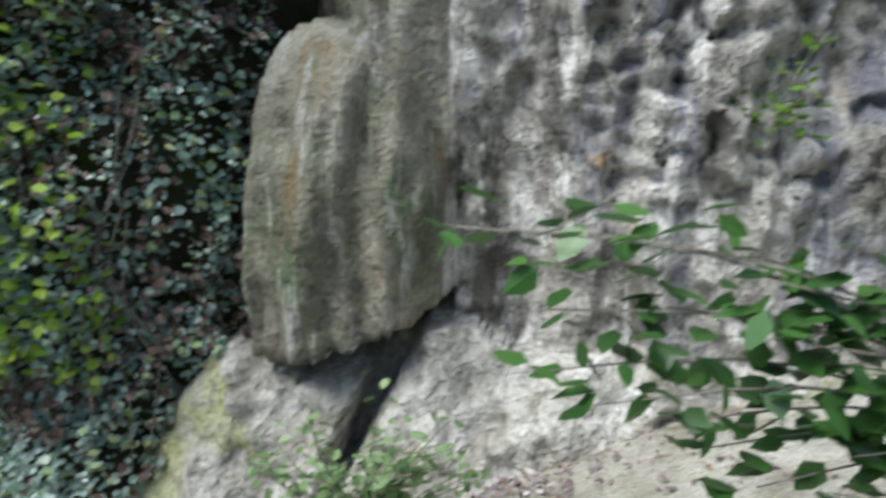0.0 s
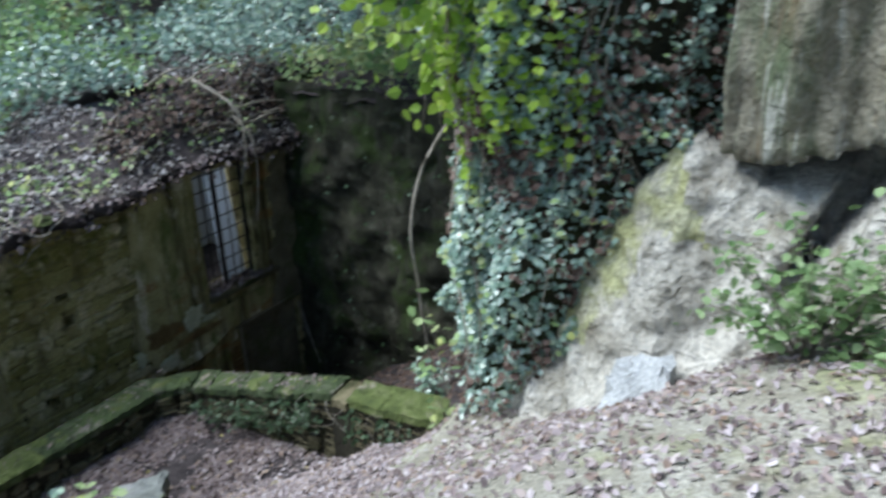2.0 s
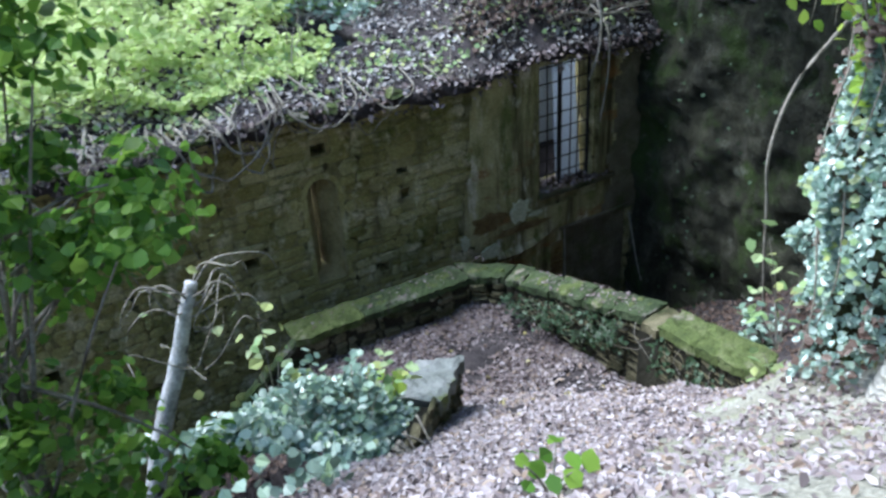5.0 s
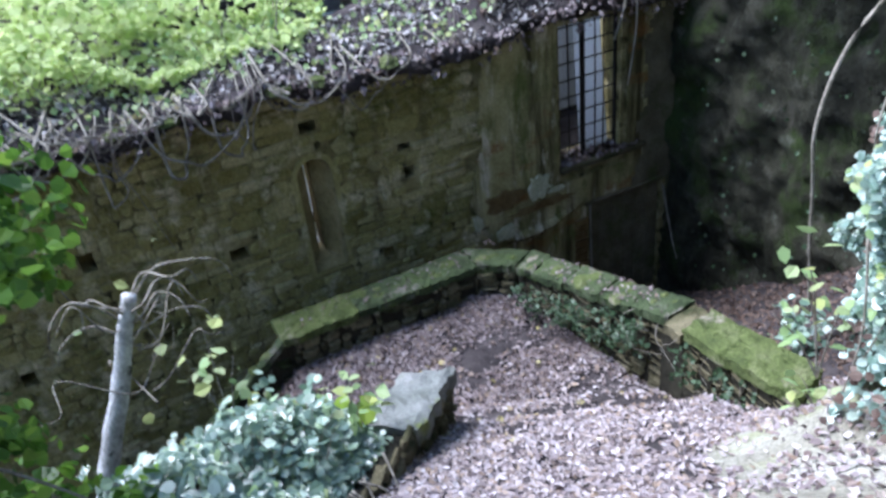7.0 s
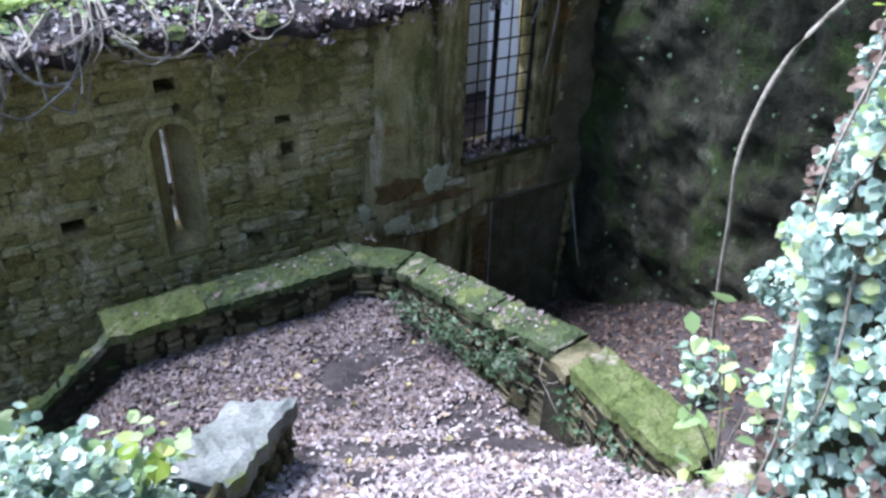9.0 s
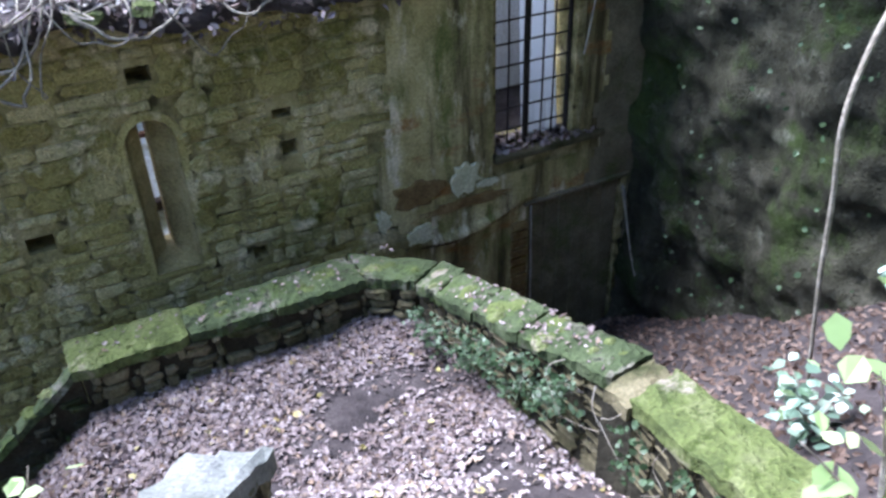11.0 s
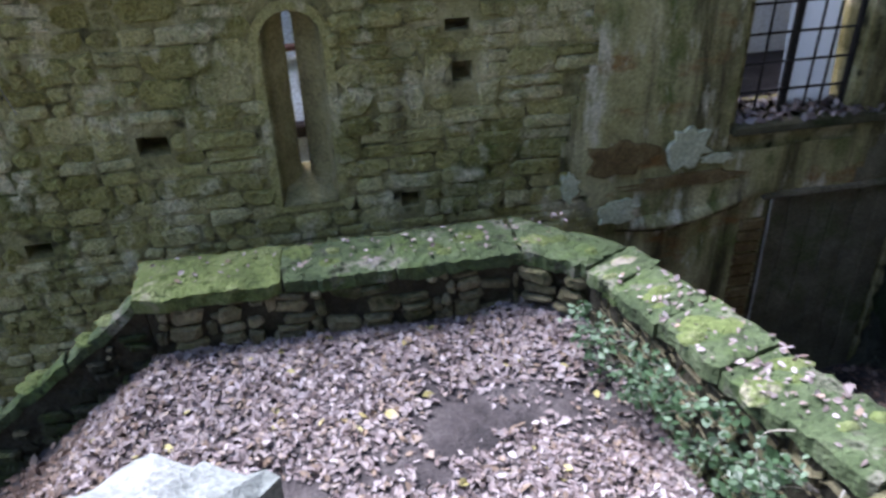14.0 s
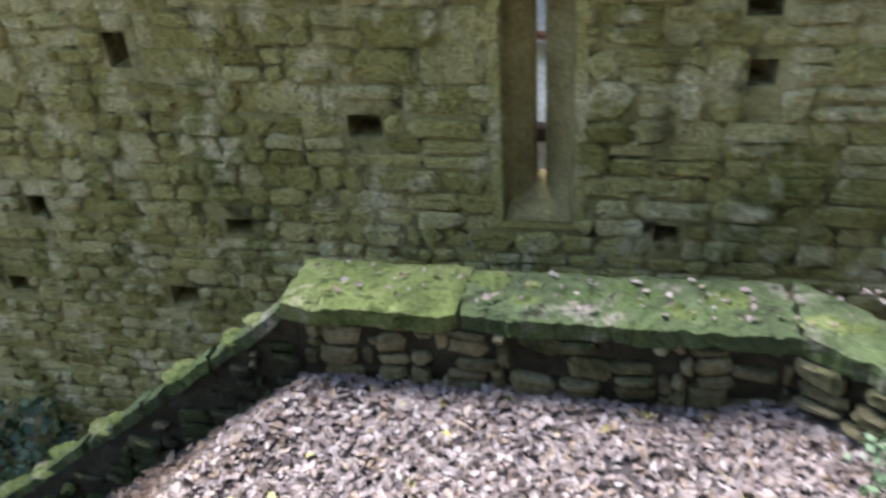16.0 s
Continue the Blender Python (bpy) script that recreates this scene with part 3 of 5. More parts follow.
mesh_ob("niche_surround", rim_v, [(k, (k + 1) % 11, 11 + (k + 1) % 11, 11 + k) for k in range(11)] + [(k, (k + 1) % 11, 22 + (k + 1) % 11, 22 + k) for k in range(11)], M_STONE, False, wall)

# barred window
win = tagged(new("window_1"), "tall barred window with a crumbling sill full of leaves", "window", kind="structure")
boxes("window_frame", [(WIN[0] - 0.03, WIN[0] + 0.03, 0.1, 0.2, WIN[2], WIN[3])], M_IRON, win, 0.006)
boxes("window_frame", [(WIN[1] - 0.035, WIN[1], 0.09, 0.14, WIN[2], WIN[3])], M_IRON, win, 0.006)
boxes("mullion", [(3.8, 3.86, 0.09, 0.14, WIN[2], WIN[3])], M_IRON, win, 0.008)
for k in range(8):
    bz = 0.62 + 0.235 * k
    tube("bar", [(WIN[0], 0.1, bz), (3.9, 0.09, bz + 0.006), (WIN[1], 0.1, bz)], 0.011, 0.011, M_IRON, win, 5)
for bx in (3.6, 4.03, 4.17):
    tube("bar", [(bx, 0.115, WIN[2]), (bx + 0.006, 0.11, 1.4), (bx, 0.115, WIN[3])], 0.011, 0.011, M_IRON, win, 5)
boxes("window_sill", [(WIN[0] - 0.05, 4.78, -0.1, 0.4, WIN[2] - 0.09, WIN[2])], M_RUBBLE, win, 0.02)
bd = thing("leaning_board", "milky white panels standing behind the window bars", "board")
for k, (bx, bw) in enumerate(((3.85, 0.15), (4.01, 0.16), (4.18, 0.15))):
    o = boxes("plank", [(bx, bx + bw, 0.0, 0.03, 0.0, 1.86)], M_SHEET, bd, 0.008)
    o.matrix_basis = pose(0, 0.19 + 0.012 * k, 0.43, -4 - k)
bk = tagged(new("wall_inner"), "pale lime-washed inner wall seen through the window", "wall", kind="structure")
boxes("inner_face", [(2.4, 5.35, 2.25, 2.35, -3, 2.5)], M_BOARD, bk)
boxes("inner_face", [(-1.5, 2.3, 2.25, 2.35, -3, 2.5)], M_BOARD, bk)
for xa, xb in ((2.3, 2.4), (5.35, 5.6), (-1.6, -1.5)):
    boxes("cross_wall", [(xa, xb, 0.46, 3.0, -3, 2.5)], M_BOARD, bk)
boxes("inner_floor", [(-1.5, 2.3, 0.46, 2.25, -1.3, -1.2)], M_SOIL, bk)
# Pale heap added below the roof opening so that the slit looks bright.
rows = []
for hy in np.linspace(0.62, 2.25, 22):
    rows.append([(hx, hy, -0.55 + 1.0 * (hy - 0.62) + 0.12 * fbm(hx * 3, hy * 3, 6) + 0.04 * fbm(hx * 11, hy * 11, 2)) for hx in np.linspace(-1.5, 2.3, 44)])
tagged(sheet("bounce_heap", rows, M_BOARD, bk), "pale heap added inside to catch skylight behind the slit")
boxes("cross_beam", [(-1.5, 2.3, 1.2, 1.32, 0.12, 0.24)], M_BLACK, bk, 0.015)
boxes("cross_beam", [(-1.5, 2.3, 1.75, 1.82, 0.72, 0.78)], M_RED, bk, 0.015)
boxes("inner_floor", [(2.4, 5.35, 0.45, 2.25, -0.1, 0.1)], M_SOIL, bk)
for k, (bx, bz) in enumerate(((3.5, 0.9), (3.52, 1.5), (3.66, 1.9))):
    boxes("beam_end", [(bx, bx + 0.1, 1.2, 2.25, bz, bz + 0.09)], M_BARK, bk, 0.01)

# doorway
door = tagged(new("door_1"), "dark weathered plank door sunk deep below the window", "door", kind="structure")
for k in range(6):
    xa = DOOR[0] + 0.02 + k * 0.214
    boxes("plank", [(xa, xa + 0.205, 0.03, 0.08, DOOR[2], DOOR[3] - 0.03)], M_SHADEBROWN, door, 0.008)
tube("door_jamb", [(DOOR[0], -0.04, -0.3), (DOOR[0] + 0.02, -0.045, -1.3), (DOOR[0] + 0.02, -0.05, -2.3)], 0.014, 0.014, M_VINE, door, 6)
tube("door_jamb", [(DOOR[1], -0.04, -0.42), (DOOR[1] + 0.02, -0.3, -1.3), (DOOR[1] + 0.02, -0.6, -1.9)], 0.014, 0.014, M_VINE, door, 6)
boxes("lintel", [(DOOR[0] - 0.1, DOOR[1] + 0.08, -0.06, 0.02, DOOR[3], DOOR[3] + 0.08)], M_SHADEBROWN, door, 0.02)


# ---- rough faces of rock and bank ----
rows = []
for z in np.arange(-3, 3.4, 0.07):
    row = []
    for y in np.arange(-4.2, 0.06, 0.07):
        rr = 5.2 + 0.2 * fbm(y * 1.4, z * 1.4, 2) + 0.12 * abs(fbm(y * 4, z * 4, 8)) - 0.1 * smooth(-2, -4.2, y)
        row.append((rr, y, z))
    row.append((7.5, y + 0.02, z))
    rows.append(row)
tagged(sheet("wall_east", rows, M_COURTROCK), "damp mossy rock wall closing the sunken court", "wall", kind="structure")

ZAP = ([-13, -9.5, -9.05, -8.7, -8.1, -7.6, -7.0, -6.5, -5.9, -5.4], [4.3, 4.35, 4.62, 4.35, 4.12, 4.4, 3.72, 3.0, 1.5, 0.6])


def cliff_x(y, z):
    zap = float(np.interp(y, *ZAP)) + 0.12 * fbm(y * 2, 0.3, 2)
    und = float(np.interp(y, [-9.05, -8.6, -8.05, -7.8], [4.72, 4.52, 4.3, 4.36])) + 0.04 * fbm(y * 4, 1, 1)
    rough = 0.17 * fbm(y * 1.1, z * 0.8, 3, 5) + 0.11 * abs(fbm(y * 3, z * 2.0, 9)) + 0.06 * fbm(y * 8, z * 7, 4)
    face = 1.95 - 0.05 * (z - 5) + 0.22 * abs(fbm(y * 1.3, z * 0.25, 12)) + 0.16 * abs(fbm(y * 2.6, z * 0.7, 17)) - 0.1 - 0.25 * smooth(-9.2, -10.5, y) + 0.5 * smooth(-10.9, -11.3, y) * smooth(5.6, 6.2, z)
    if -9.08 < y < -7.8 and z > zap:
        rough = 0.07 * fbm(y * 5.5, z * 0.9, 3, 5) + 0.05 * fbm(y * 13, z * 2.6, 4) + 0.025 * fbm(y * 30, z * 14, 8)
    if y < -9.7 and z > 5.2:
        rough += 0.24 * max(0.0, fbm(y * 7, z * 7, 5)) * smooth(-9.7, -10.1, y) * smooth(5.2, 5.5, z)
    mass = 0
    if z < zap:
        x = min(face, 1.62 - 0.5 * (zap - z) + 0.1 * fbm(y * 2.2, z * 2.2, 6))
        t = (z - 3.4) / 1.3
        line = -8.28 - 0.55 * t
        if 3.45 < z and abs(y - line) < 0.06 + 0.1 * max(0, t):
            x += 0.7
        mass = 4 if y > -7.7 + 0.3 * fbm(y * 2, z * 2, 90) and zap - z < 0.75 + 0.5 * fbm(y * 1.5, z * 1.5, 44) else 2
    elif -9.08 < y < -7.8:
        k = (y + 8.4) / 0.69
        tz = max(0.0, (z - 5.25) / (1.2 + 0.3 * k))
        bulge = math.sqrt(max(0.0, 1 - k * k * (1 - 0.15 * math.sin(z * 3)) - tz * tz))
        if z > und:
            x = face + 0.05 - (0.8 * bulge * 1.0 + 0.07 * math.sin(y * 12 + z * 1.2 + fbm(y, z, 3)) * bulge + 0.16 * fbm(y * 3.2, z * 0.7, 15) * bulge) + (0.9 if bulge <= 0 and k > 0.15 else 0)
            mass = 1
        else:
            x = 2.9
    elif y >= -7.8:
        x = 2.9
        mass = 3
    else:
        x = face
    return x + rough, mass


cl_y, cl_z = np.arange(-13, -5.3, 0.04), np.arange(0.8, 8.0, 0.04)
cv = []
mass_of = []
for z in cl_z:
    for y in cl_y:
        x, q = cliff_x(y, z)
        cv.append((x, y, z))
        mass_of.append(q)
w = len(cl_y)
cliff_faces, cliff_mats = [], []
for j in range(len(cl_z) - 1):
    for i in range(w - 1):
        k = j * w + i
        cliff_faces.append((k, k + 1, k + w + 1, k + w))
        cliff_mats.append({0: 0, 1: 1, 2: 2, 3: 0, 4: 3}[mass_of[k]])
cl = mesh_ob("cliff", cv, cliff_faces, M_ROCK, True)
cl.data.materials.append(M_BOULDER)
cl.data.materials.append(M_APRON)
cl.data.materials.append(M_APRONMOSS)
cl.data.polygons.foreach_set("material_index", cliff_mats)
tagged(cl, "pale weathered limestone cliff with an overhanging bulge and a mossy foot", "cliff", kind="structure")
rows = []
for z in (7.95, 9.5, 11.5, 13):
    rows.append([(1.6 + 0.5 * fbm(y, z, 3) + (1.0 if y > -7.8 else 0), y, z) for y in np.arange(-13, -5.3, 0.3)])
tagged(sheet("cliff_top", rows, M_ROCK), "upper limestone cliff", "cliff", kind="structure")
tagged(sheet("cliff_south", [[(1.7 - 0.12 * k * k / 4, -12.9 - k, z) for k in range(0, 14)] for z in (1, 4, 8, 13)], M_ROCK), "limestone cliff running on behind", "cliff", kind="structure")

BANK = [(2.7, -8.1), (1.95, -7.5), (1.5, -6.9), (1.2, -6.45), (1.25, -6.1), (1.7, -5.75), (2.6, -5.3), (4.0, -4.7), (5.6, -3.9), (7.5, -3.6)]
bd_ = np.array(BANK)
bl = np.concatenate([[0], np.cumsum(np.hypot(*np.diff(bd_, axis=0).T))])


def bank_at(s, z):
    x, y = np.interp(s, bl, bd_[:, 0]), np.interp(s, bl, bd_[:, 1])
    k = 0.25 * fbm(s * 1.2, z * 0.9, 21)
    lean = 0.1 * (z - 3)
    return Vector((x - k * 0.8 - lean * 0.4, y + k * 0.5 + 0.12 * lean, z))


rows = [[bank_at(s, z) for s in np.arange(0, bl[-1], 0.12)] for z in np.arange(0.2, 10, 0.12)]
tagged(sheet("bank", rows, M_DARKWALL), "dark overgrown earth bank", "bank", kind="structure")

# ---- roof terrace over the building ----
def roof_z(x, y):
    lip = 2.5 + 0.22 * smooth(-0.4, 0.5, y) + 0.1 * max(0, y) + 0.16 * fbm(x * 0.9, y * 0.9, 31) + 0.05 * fbm(x * 4, y * 4, 3)
    return lip + 0.65 * smooth(1.6, 3.1, x) * smooth(-0.5, 0.6, y) * (1 - 0.5 * smooth(0.9, 2.0, y)) + 0.3 * smooth(4, 9, y) * (y - 4)


rows = []
for y in list(np.arange(-0.3, 3, 0.09)) + list(np.linspace(3.2, 20, 14)) + [60.0]:
    row = []
    for x in [-40.0, -20.0] + list(np.arange(-9, 8.4, 0.09)) + [20.0, 40.0]:
        edge = (0.16 * fbm(x * 1.7, 0, 5) + 0.09 * fbm(x * 6, 0, 8)) if y < 0.3 else 0
        row.append((x, y + edge, roof_z(x, y)))
    rows.append(row)
roof = sheet("roof_terrace", rows, M_SOIL)
bm = bmesh.new()
bm.from_mesh(roof.data)
# Roof is opened out of view to let skylight reach window and slit.
gone = [f for f in bm.faces if 0.5 < f.calc_center_median().y < 2.2 and (2.75 < f.calc_center_median().x < 4.9 or -1.3 < f.calc_center_median().x < 1.3 and f.calc_center_median().y > 1.1)]
bmesh.ops.delete(bm, geom=gone, context="FACES")
ex = bmesh.ops.extrude_face_region(bm, geom=bm.faces[:])
bmesh.ops.translate(bm, verts=[g for g in ex["geom"] if isinstance(g, bmesh.types.BMVert)], vec=(0, 0, -0.16))
bmesh.ops.recalc_face_normals(bm, faces=bm.faces)
bm.to_mesh(roof.data)
bm.free()
rows = []
for y in np.arange(-5.2, 0.6, 0.15):
    rows.append([(x, y, 3.2 + 0.15 * fbm(x, y, 3) + 0.1 * (x - 5.2)) for x in list(np.arange(5.22, 9, 0.15)) + [14.0, 30.0]])
tagged(sheet("terrace_east", rows, M_SOIL), "wooded ground above the sunken court", "ground", kind="structure")
tagged(roof, "ruined roof buried under earth and leaf litter", "roof", kind="structure")


# ---- parapets round the landing ----
def slab_mesh(name, corners, zs, thick, material, parent, seed, nx=8, ny=4, rough=0.012, label=""):
    """A worn stone slab: corners in plan, anticlockwise, with a height at each."""
    r = np.random.default_rng(seed)
    c = [Vector((x, y, z)) for (x, y), z in zip(corners, zs)]
    top, v, f = {}, [], []
    for j in range(ny + 1):
        for i in range(nx + 1):
            a, b = i / nx, j / ny
            p = c[0] * (1 - a) * (1 - b) + c[1] * a * (1 - b) + c[2] * a * b + c[3] * (1 - a) * b
            e = min(i, nx - i, (j if ny > 1 else 1), ny - j)
            p = p + Vector((r.uniform(-1, 1), r.uniform(-1, 1), 0)) * (rough if e == 0 else 0.003)
            p.z += r.uniform(-1, 1) * 0.006 + rough * fbm(p.x * 6, p.y * 6, seed) - (0.014 if e == 0 else 0)
            top[i, j] = len(v)
            v.append(p)
    f = [(top[i, j], top[i + 1, j], top[i + 1, j + 1], top[i, j + 1]) for j in range(ny) for i in range(nx)]
    rim = [(i, 0) for i in range(nx)] + [(nx, j) for j in range(ny)] + [(i, ny) for i in range(nx, 0, -1)] + [(0, j) for j in range(ny, 0, -1)]
    low = []
    for q in rim:
        p = v[top[q]].copy()
        p.z -= thick * (1 + 0.25 * fbm(p.x * 5, p.y * 5, seed))
        low.append(len(v))
        v.append(p)
    for k in range(len(rim)):
        q = (k + 1) % len(rim)
        f.append((top[rim[k]], low[k], low[q], top[rim[q]]))
    f.append(tuple(low))
    o = mesh_ob(name, v, f, material, False, parent)
    if label:
        tagged(o, label)
    if name == "coping_slab":
        for k in range(3):
            a, b = r.uniform(0.15, 0.85), r.uniform(0.2, 0.8)
            m = c[0] * (1 - a) * (1 - b) + c[1] * a * (1 - b) + c[2] * a * b + c[3] * (1 - a) * b
            cushion_mesh(m, r.uniform(0.05, 0.13), o, r)
    return o


def cushion_mesh(at, rad, parent, r):
    """A low uneven cushion of moss."""
    v, f = [], []
    for ring in range(4):
        for k in range(10):
            q = rad * (1 - ring / 3.6) * r.uniform(0.75, 1.15)
            t = 2 * math.pi * k / 10
            v.append((at.x + q * math.cos(t), at.y + 0.75 * q * math.sin(t), at.z - 0.012 + 0.018 * math.sqrt(ring) + r.uniform(-0.003, 0.003)))
    for ring in range(3):
        for k in range(10):
            f.append((ring * 10 + k, ring * 10 + (k + 1) % 10, ring * 10 + 10 + (k + 1) % 10, ring * 10 + 10 + k))
    f.append(tuple(range(30, 40)))
    tagged(mesh_ob("moss_cushion", v, f, M_BRIGHTMOSS, True, parent), "bright green moss cushion")


def face_stones(parent, a, b, z_low, z_top, seed, material, name="stone", small=1.0, fill=0.84):
    """Rubble in a wall face that runs in plan from a to b; the heights are functions of the way along."""
    r = np.random.default_rng(seed)
    a, b = Vector((*a, 0)), Vector((*b, 0))
    length = (b - a).length
    u = (b - a) / length
    n_ = Vector((u.y, -u.x, 0))
    x = 0.0
    while x < length - 0.05:
        w_ = min(r.uniform(0.06, 0.24) * small, length - x)
        z = z_low(x / length)
        while z < z_top(x / length) - 0.04:
            h_ = min(r.uniform(0.04, 0.13) * small, z_top(x / length) - z)
            if r.random() < fill and w_ > 0.05 and h_ > 0.025:
                sh = r.uniform(-0.03, 0.03)
                v, f = stone_shape(r, x + 0.012 + sh, x + w_ - 0.012 + sh, z + 0.01, z + h_ - 0.008, r.uniform(0.02, 0.06), 0)
                tilt, mx_, mz_ = r.normal() * 0.09, x + w_ / 2, z + h_ / 2
                v = [(mx_ + (p[0] - mx_) * math.cos(tilt) - (p[2] - mz_) * math.sin(tilt), p[1], mz_ + (p[0] - mx_) * math.sin(tilt) + (p[2] - mz_) * math.cos(tilt)) for p in v]
                me_v = [a + u * p[0] + n_ * (-p[1]) + Vector((0, 0, p[2])) for p in v]
                mesh_ob(name, me_v, f, material, False, parent)
            z += h_
        x += w_


front = thing("parapet", "low rubble parapet with moss-grown stone coping around the landing", "parapet", "parapets of the landing")
boxes("core", [(-1.02, 1.35, -1.43, -1.1, -1.6, 0.36)], M_EARTHCORE, front)
FX = [-1.08, -0.22, 0.46, 1.225]
for k in range(3):
    o = 0.008 * (-1) ** k
    slab_mesh("coping_slab", [(FX[k], -1.47 - o), (FX[k + 1] - 0.003, -1.47 - o), (FX[k + 1] - 0.003, -1.06 + o), (FX[k], -1.06 - o)], [0.44 + 0.005 * (-1) ** k] * 4, 0.085, M_BRIGHTMOSS if k == 0 else M_COPING, front, 40 + k, 18, 8, 0.013)
slab_mesh("coping_slab", [(1.23, -1.46), (1.55, -1.7), (1.88, -1.52), (1.26, -1.02)], [0.45, 0.44, 0.43, 0.44], 0.09, M_COPING, front, 47, 12, 8, 0.018)
face_stones(front, (-1.0, -1.43), (1.25, -1.43), lambda k: 0.0, lambda k: 0.345, 3, M_RUBBLE, "stone", 1.1, 0.8)
face_stones(front, (1.25, -1.43), (1.58, -1.68), lambda k: 0.0, lambda k: 0.345, 4, M_RUBBLE)
mesh_ob("core", [(1.3, -1.42, -1.5), (1.62, -1.66, -1.5), (1.85, -1.55, -1.5), (1.3, -1.1, -1.5), (1.3, -1.42, 0.35), (1.62, -1.66, 0.35), (1.85, -1.55, 0.35), (1.3, -1.1, 0.35)],
        [(0, 1, 5, 4), (1, 2, 6, 5), (2, 3, 7, 6), (3, 0, 4, 7), (4, 5, 6, 7)], M_EARTHCORE, False, front)

right = thing("parapet", "sloping rubble parapet with mossy coping slabs beside the steps", "parapet", "parapets of the landing")


def rp(k, side):
    """A point on the sloping parapet's top: k along it, side 0 inner, 1 outer."""
    i, o = Vector((1.56, -1.74, 0.44)), Vector((1.9, -1.56, 0.44))
    i2, o2 = Vector((1.8, -3.9, 0.97)), Vector((2.13, -3.84, 0.97))
    return (i.lerp(i2, k)).lerp(o.lerp(o2, k), side)


KS = [0, 0.13, 0.36, 0.6, 0.8, 1.0]
for k in range(5):
    a, b = KS[k], KS[k + 1] - 0.004
    off = 0.02 * (-1) ** k
    q = [rp(b, -0.05 + off * 0.6), rp(b, 1.04 + off), rp(a, 1.0 + off), rp(a, -0.03 + off * 0.6)]
    slab_mesh("coping_slab", [(p.x, p.y) for p in q], [p.z + 0.005 * (-1) ** k for p in q], 0.085, M_COPING, right, 60 + k, 8, 10, 0.013)
q = [rp(0, 0.1), rp(1, 0.1), rp(1, 0.92), rp(0, 0.92)]
mesh_ob("core", [(p.x, p.y, -1.6) for p in q] + [(p.x, p.y, p.z - 0.08) for p in q], [(0, 1, 5, 4), (1, 2, 6, 5), (2, 3, 7, 6), (3, 0, 4, 7), (4, 5, 6, 7)], M_EARTHCORE, False, right)
face_stones(right, (1.8, -3.86), (1.59, -1.76), lambda k: -0.03, lambda k: 0.88 - 0.53 * k, 9, M_RUBBLE)
slab_mesh("rubble_joint", [(1.72, -4.14), (2.12, -4.06), (2.14, -3.86), (1.74, -3.9)], [0.96, 0.97, 0.95, 0.94], 0.1, M_RUBBLE, right, 71, 5, 4, 0.02)
boxes("core", [(1.79, 2.1, -4.15, -3.82, -0.5, 0.87)], M_EARTHCORE, right, 0.02)
slab_mesh("end_block", [(1.6, -5.42), (2.02, -5.3), (2.15, -4.05), (1.76, -4.1)], [1.26, 1.27, 1.0, 1.0], 0.1, M_BRIGHTMOSS, right, 72, 8, 14, 0.02, "thick bright green moss on the end block")
mesh_ob("end_core", [(1.63, -5.4, 0), (2.0, -5.28, 0), (2.12, -4.07, -0.5), (1.8, -4.1, -0.5), (1.63, -5.4, 1.17), (2.0, -5.28, 1.17), (2.12, -4.07, 0.91), (1.8, -4.1, 0.91)],
        [(0, 1, 5, 4), (1, 2, 6, 5), (2, 3, 7, 6), (3, 0, 4, 7), (4, 5, 6, 7)], M_EARTHCORE, False, right)
face_stones(right, (1.62, -5.4), (1.78, -4.1), lambda k: 0.75 - 0.45 * k, lambda k: 1.16 - 0.26 * k, 13, M_RUBBLE)

left = thing("parapet", "narrow mossy parapet descending beside lower steps", "parapet", "parapets of the landing")
for k in range(5):
    xa, xb = -1.06 - 0.5 * k, -1.06 - 0.5 * (k + 1) + 0.015
    za, zb = 0.42 - 0.385 * k, 0.42 - 0.385 * (k + 1)
    slab_mesh("coping_slab", [(xb, -1.42 + 0.02 * k), (xa, -1.45 + 0.02 * k), (xa, -1.33 + 0.02 * k), (xb, -1.31 + 0.02 * k)], [zb, za, za, zb], 0.08, M_COPING, left, 80 + k, 8, 4)
mesh_ob("core", [(-1.03, -1.42, -2.6), (-3.6, -1.36, -2.6), (-3.6, -1.25, -2.6), (-1.03, -1.32, -2.6), (-1.03, -1.42, 0.35), (-3.6, -1.36, -1.62), (-3.6, -1.25, -1.62), (-1.03, -1.32, 0.35)],
        [(0, 1, 5, 4), (1, 2, 6, 5), (2, 3, 7, 6), (3, 0, 4, 7), (4, 5, 6, 7)], M_EARTHCORE, False, left)
# Darker face stones than the other parapets have: the pit's shade is painted in.
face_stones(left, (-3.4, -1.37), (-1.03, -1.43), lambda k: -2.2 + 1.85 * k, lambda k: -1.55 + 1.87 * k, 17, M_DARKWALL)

upper = thing("parapet", "ruined ivy-grown parapet ending in a flat grey slab", "parapet", "parapets of the landing")
UD = Vector((-0.67, -0.74, 0))
UN = Vector((-0.74, 0.67, 0))


def up_(a, d, z):
    p = Vector((-0.2, -3.6, 0)) + UD * a + UN * d
    return (p.x, p.y, z)


q = [(-0.03, -0.02), (1.0, -0.05), (1.05, 0.42), (0.14, 0.36)]
slab_mesh("slab", [up_(a, d, 0)[:2] for a, d in q][::-1], [1.18, 1.49, 1.46, 1.15], 0.16, M_SLAB, upper, 91, 13, 7, 0.025, "flat pale grey slab with green lichen")
c0 = [up_(0.02, 0.03, -1), up_(3.0, 0.03, -1), up_(3.0, 0.45, -1), up_(0.1, 0.4, -1)]
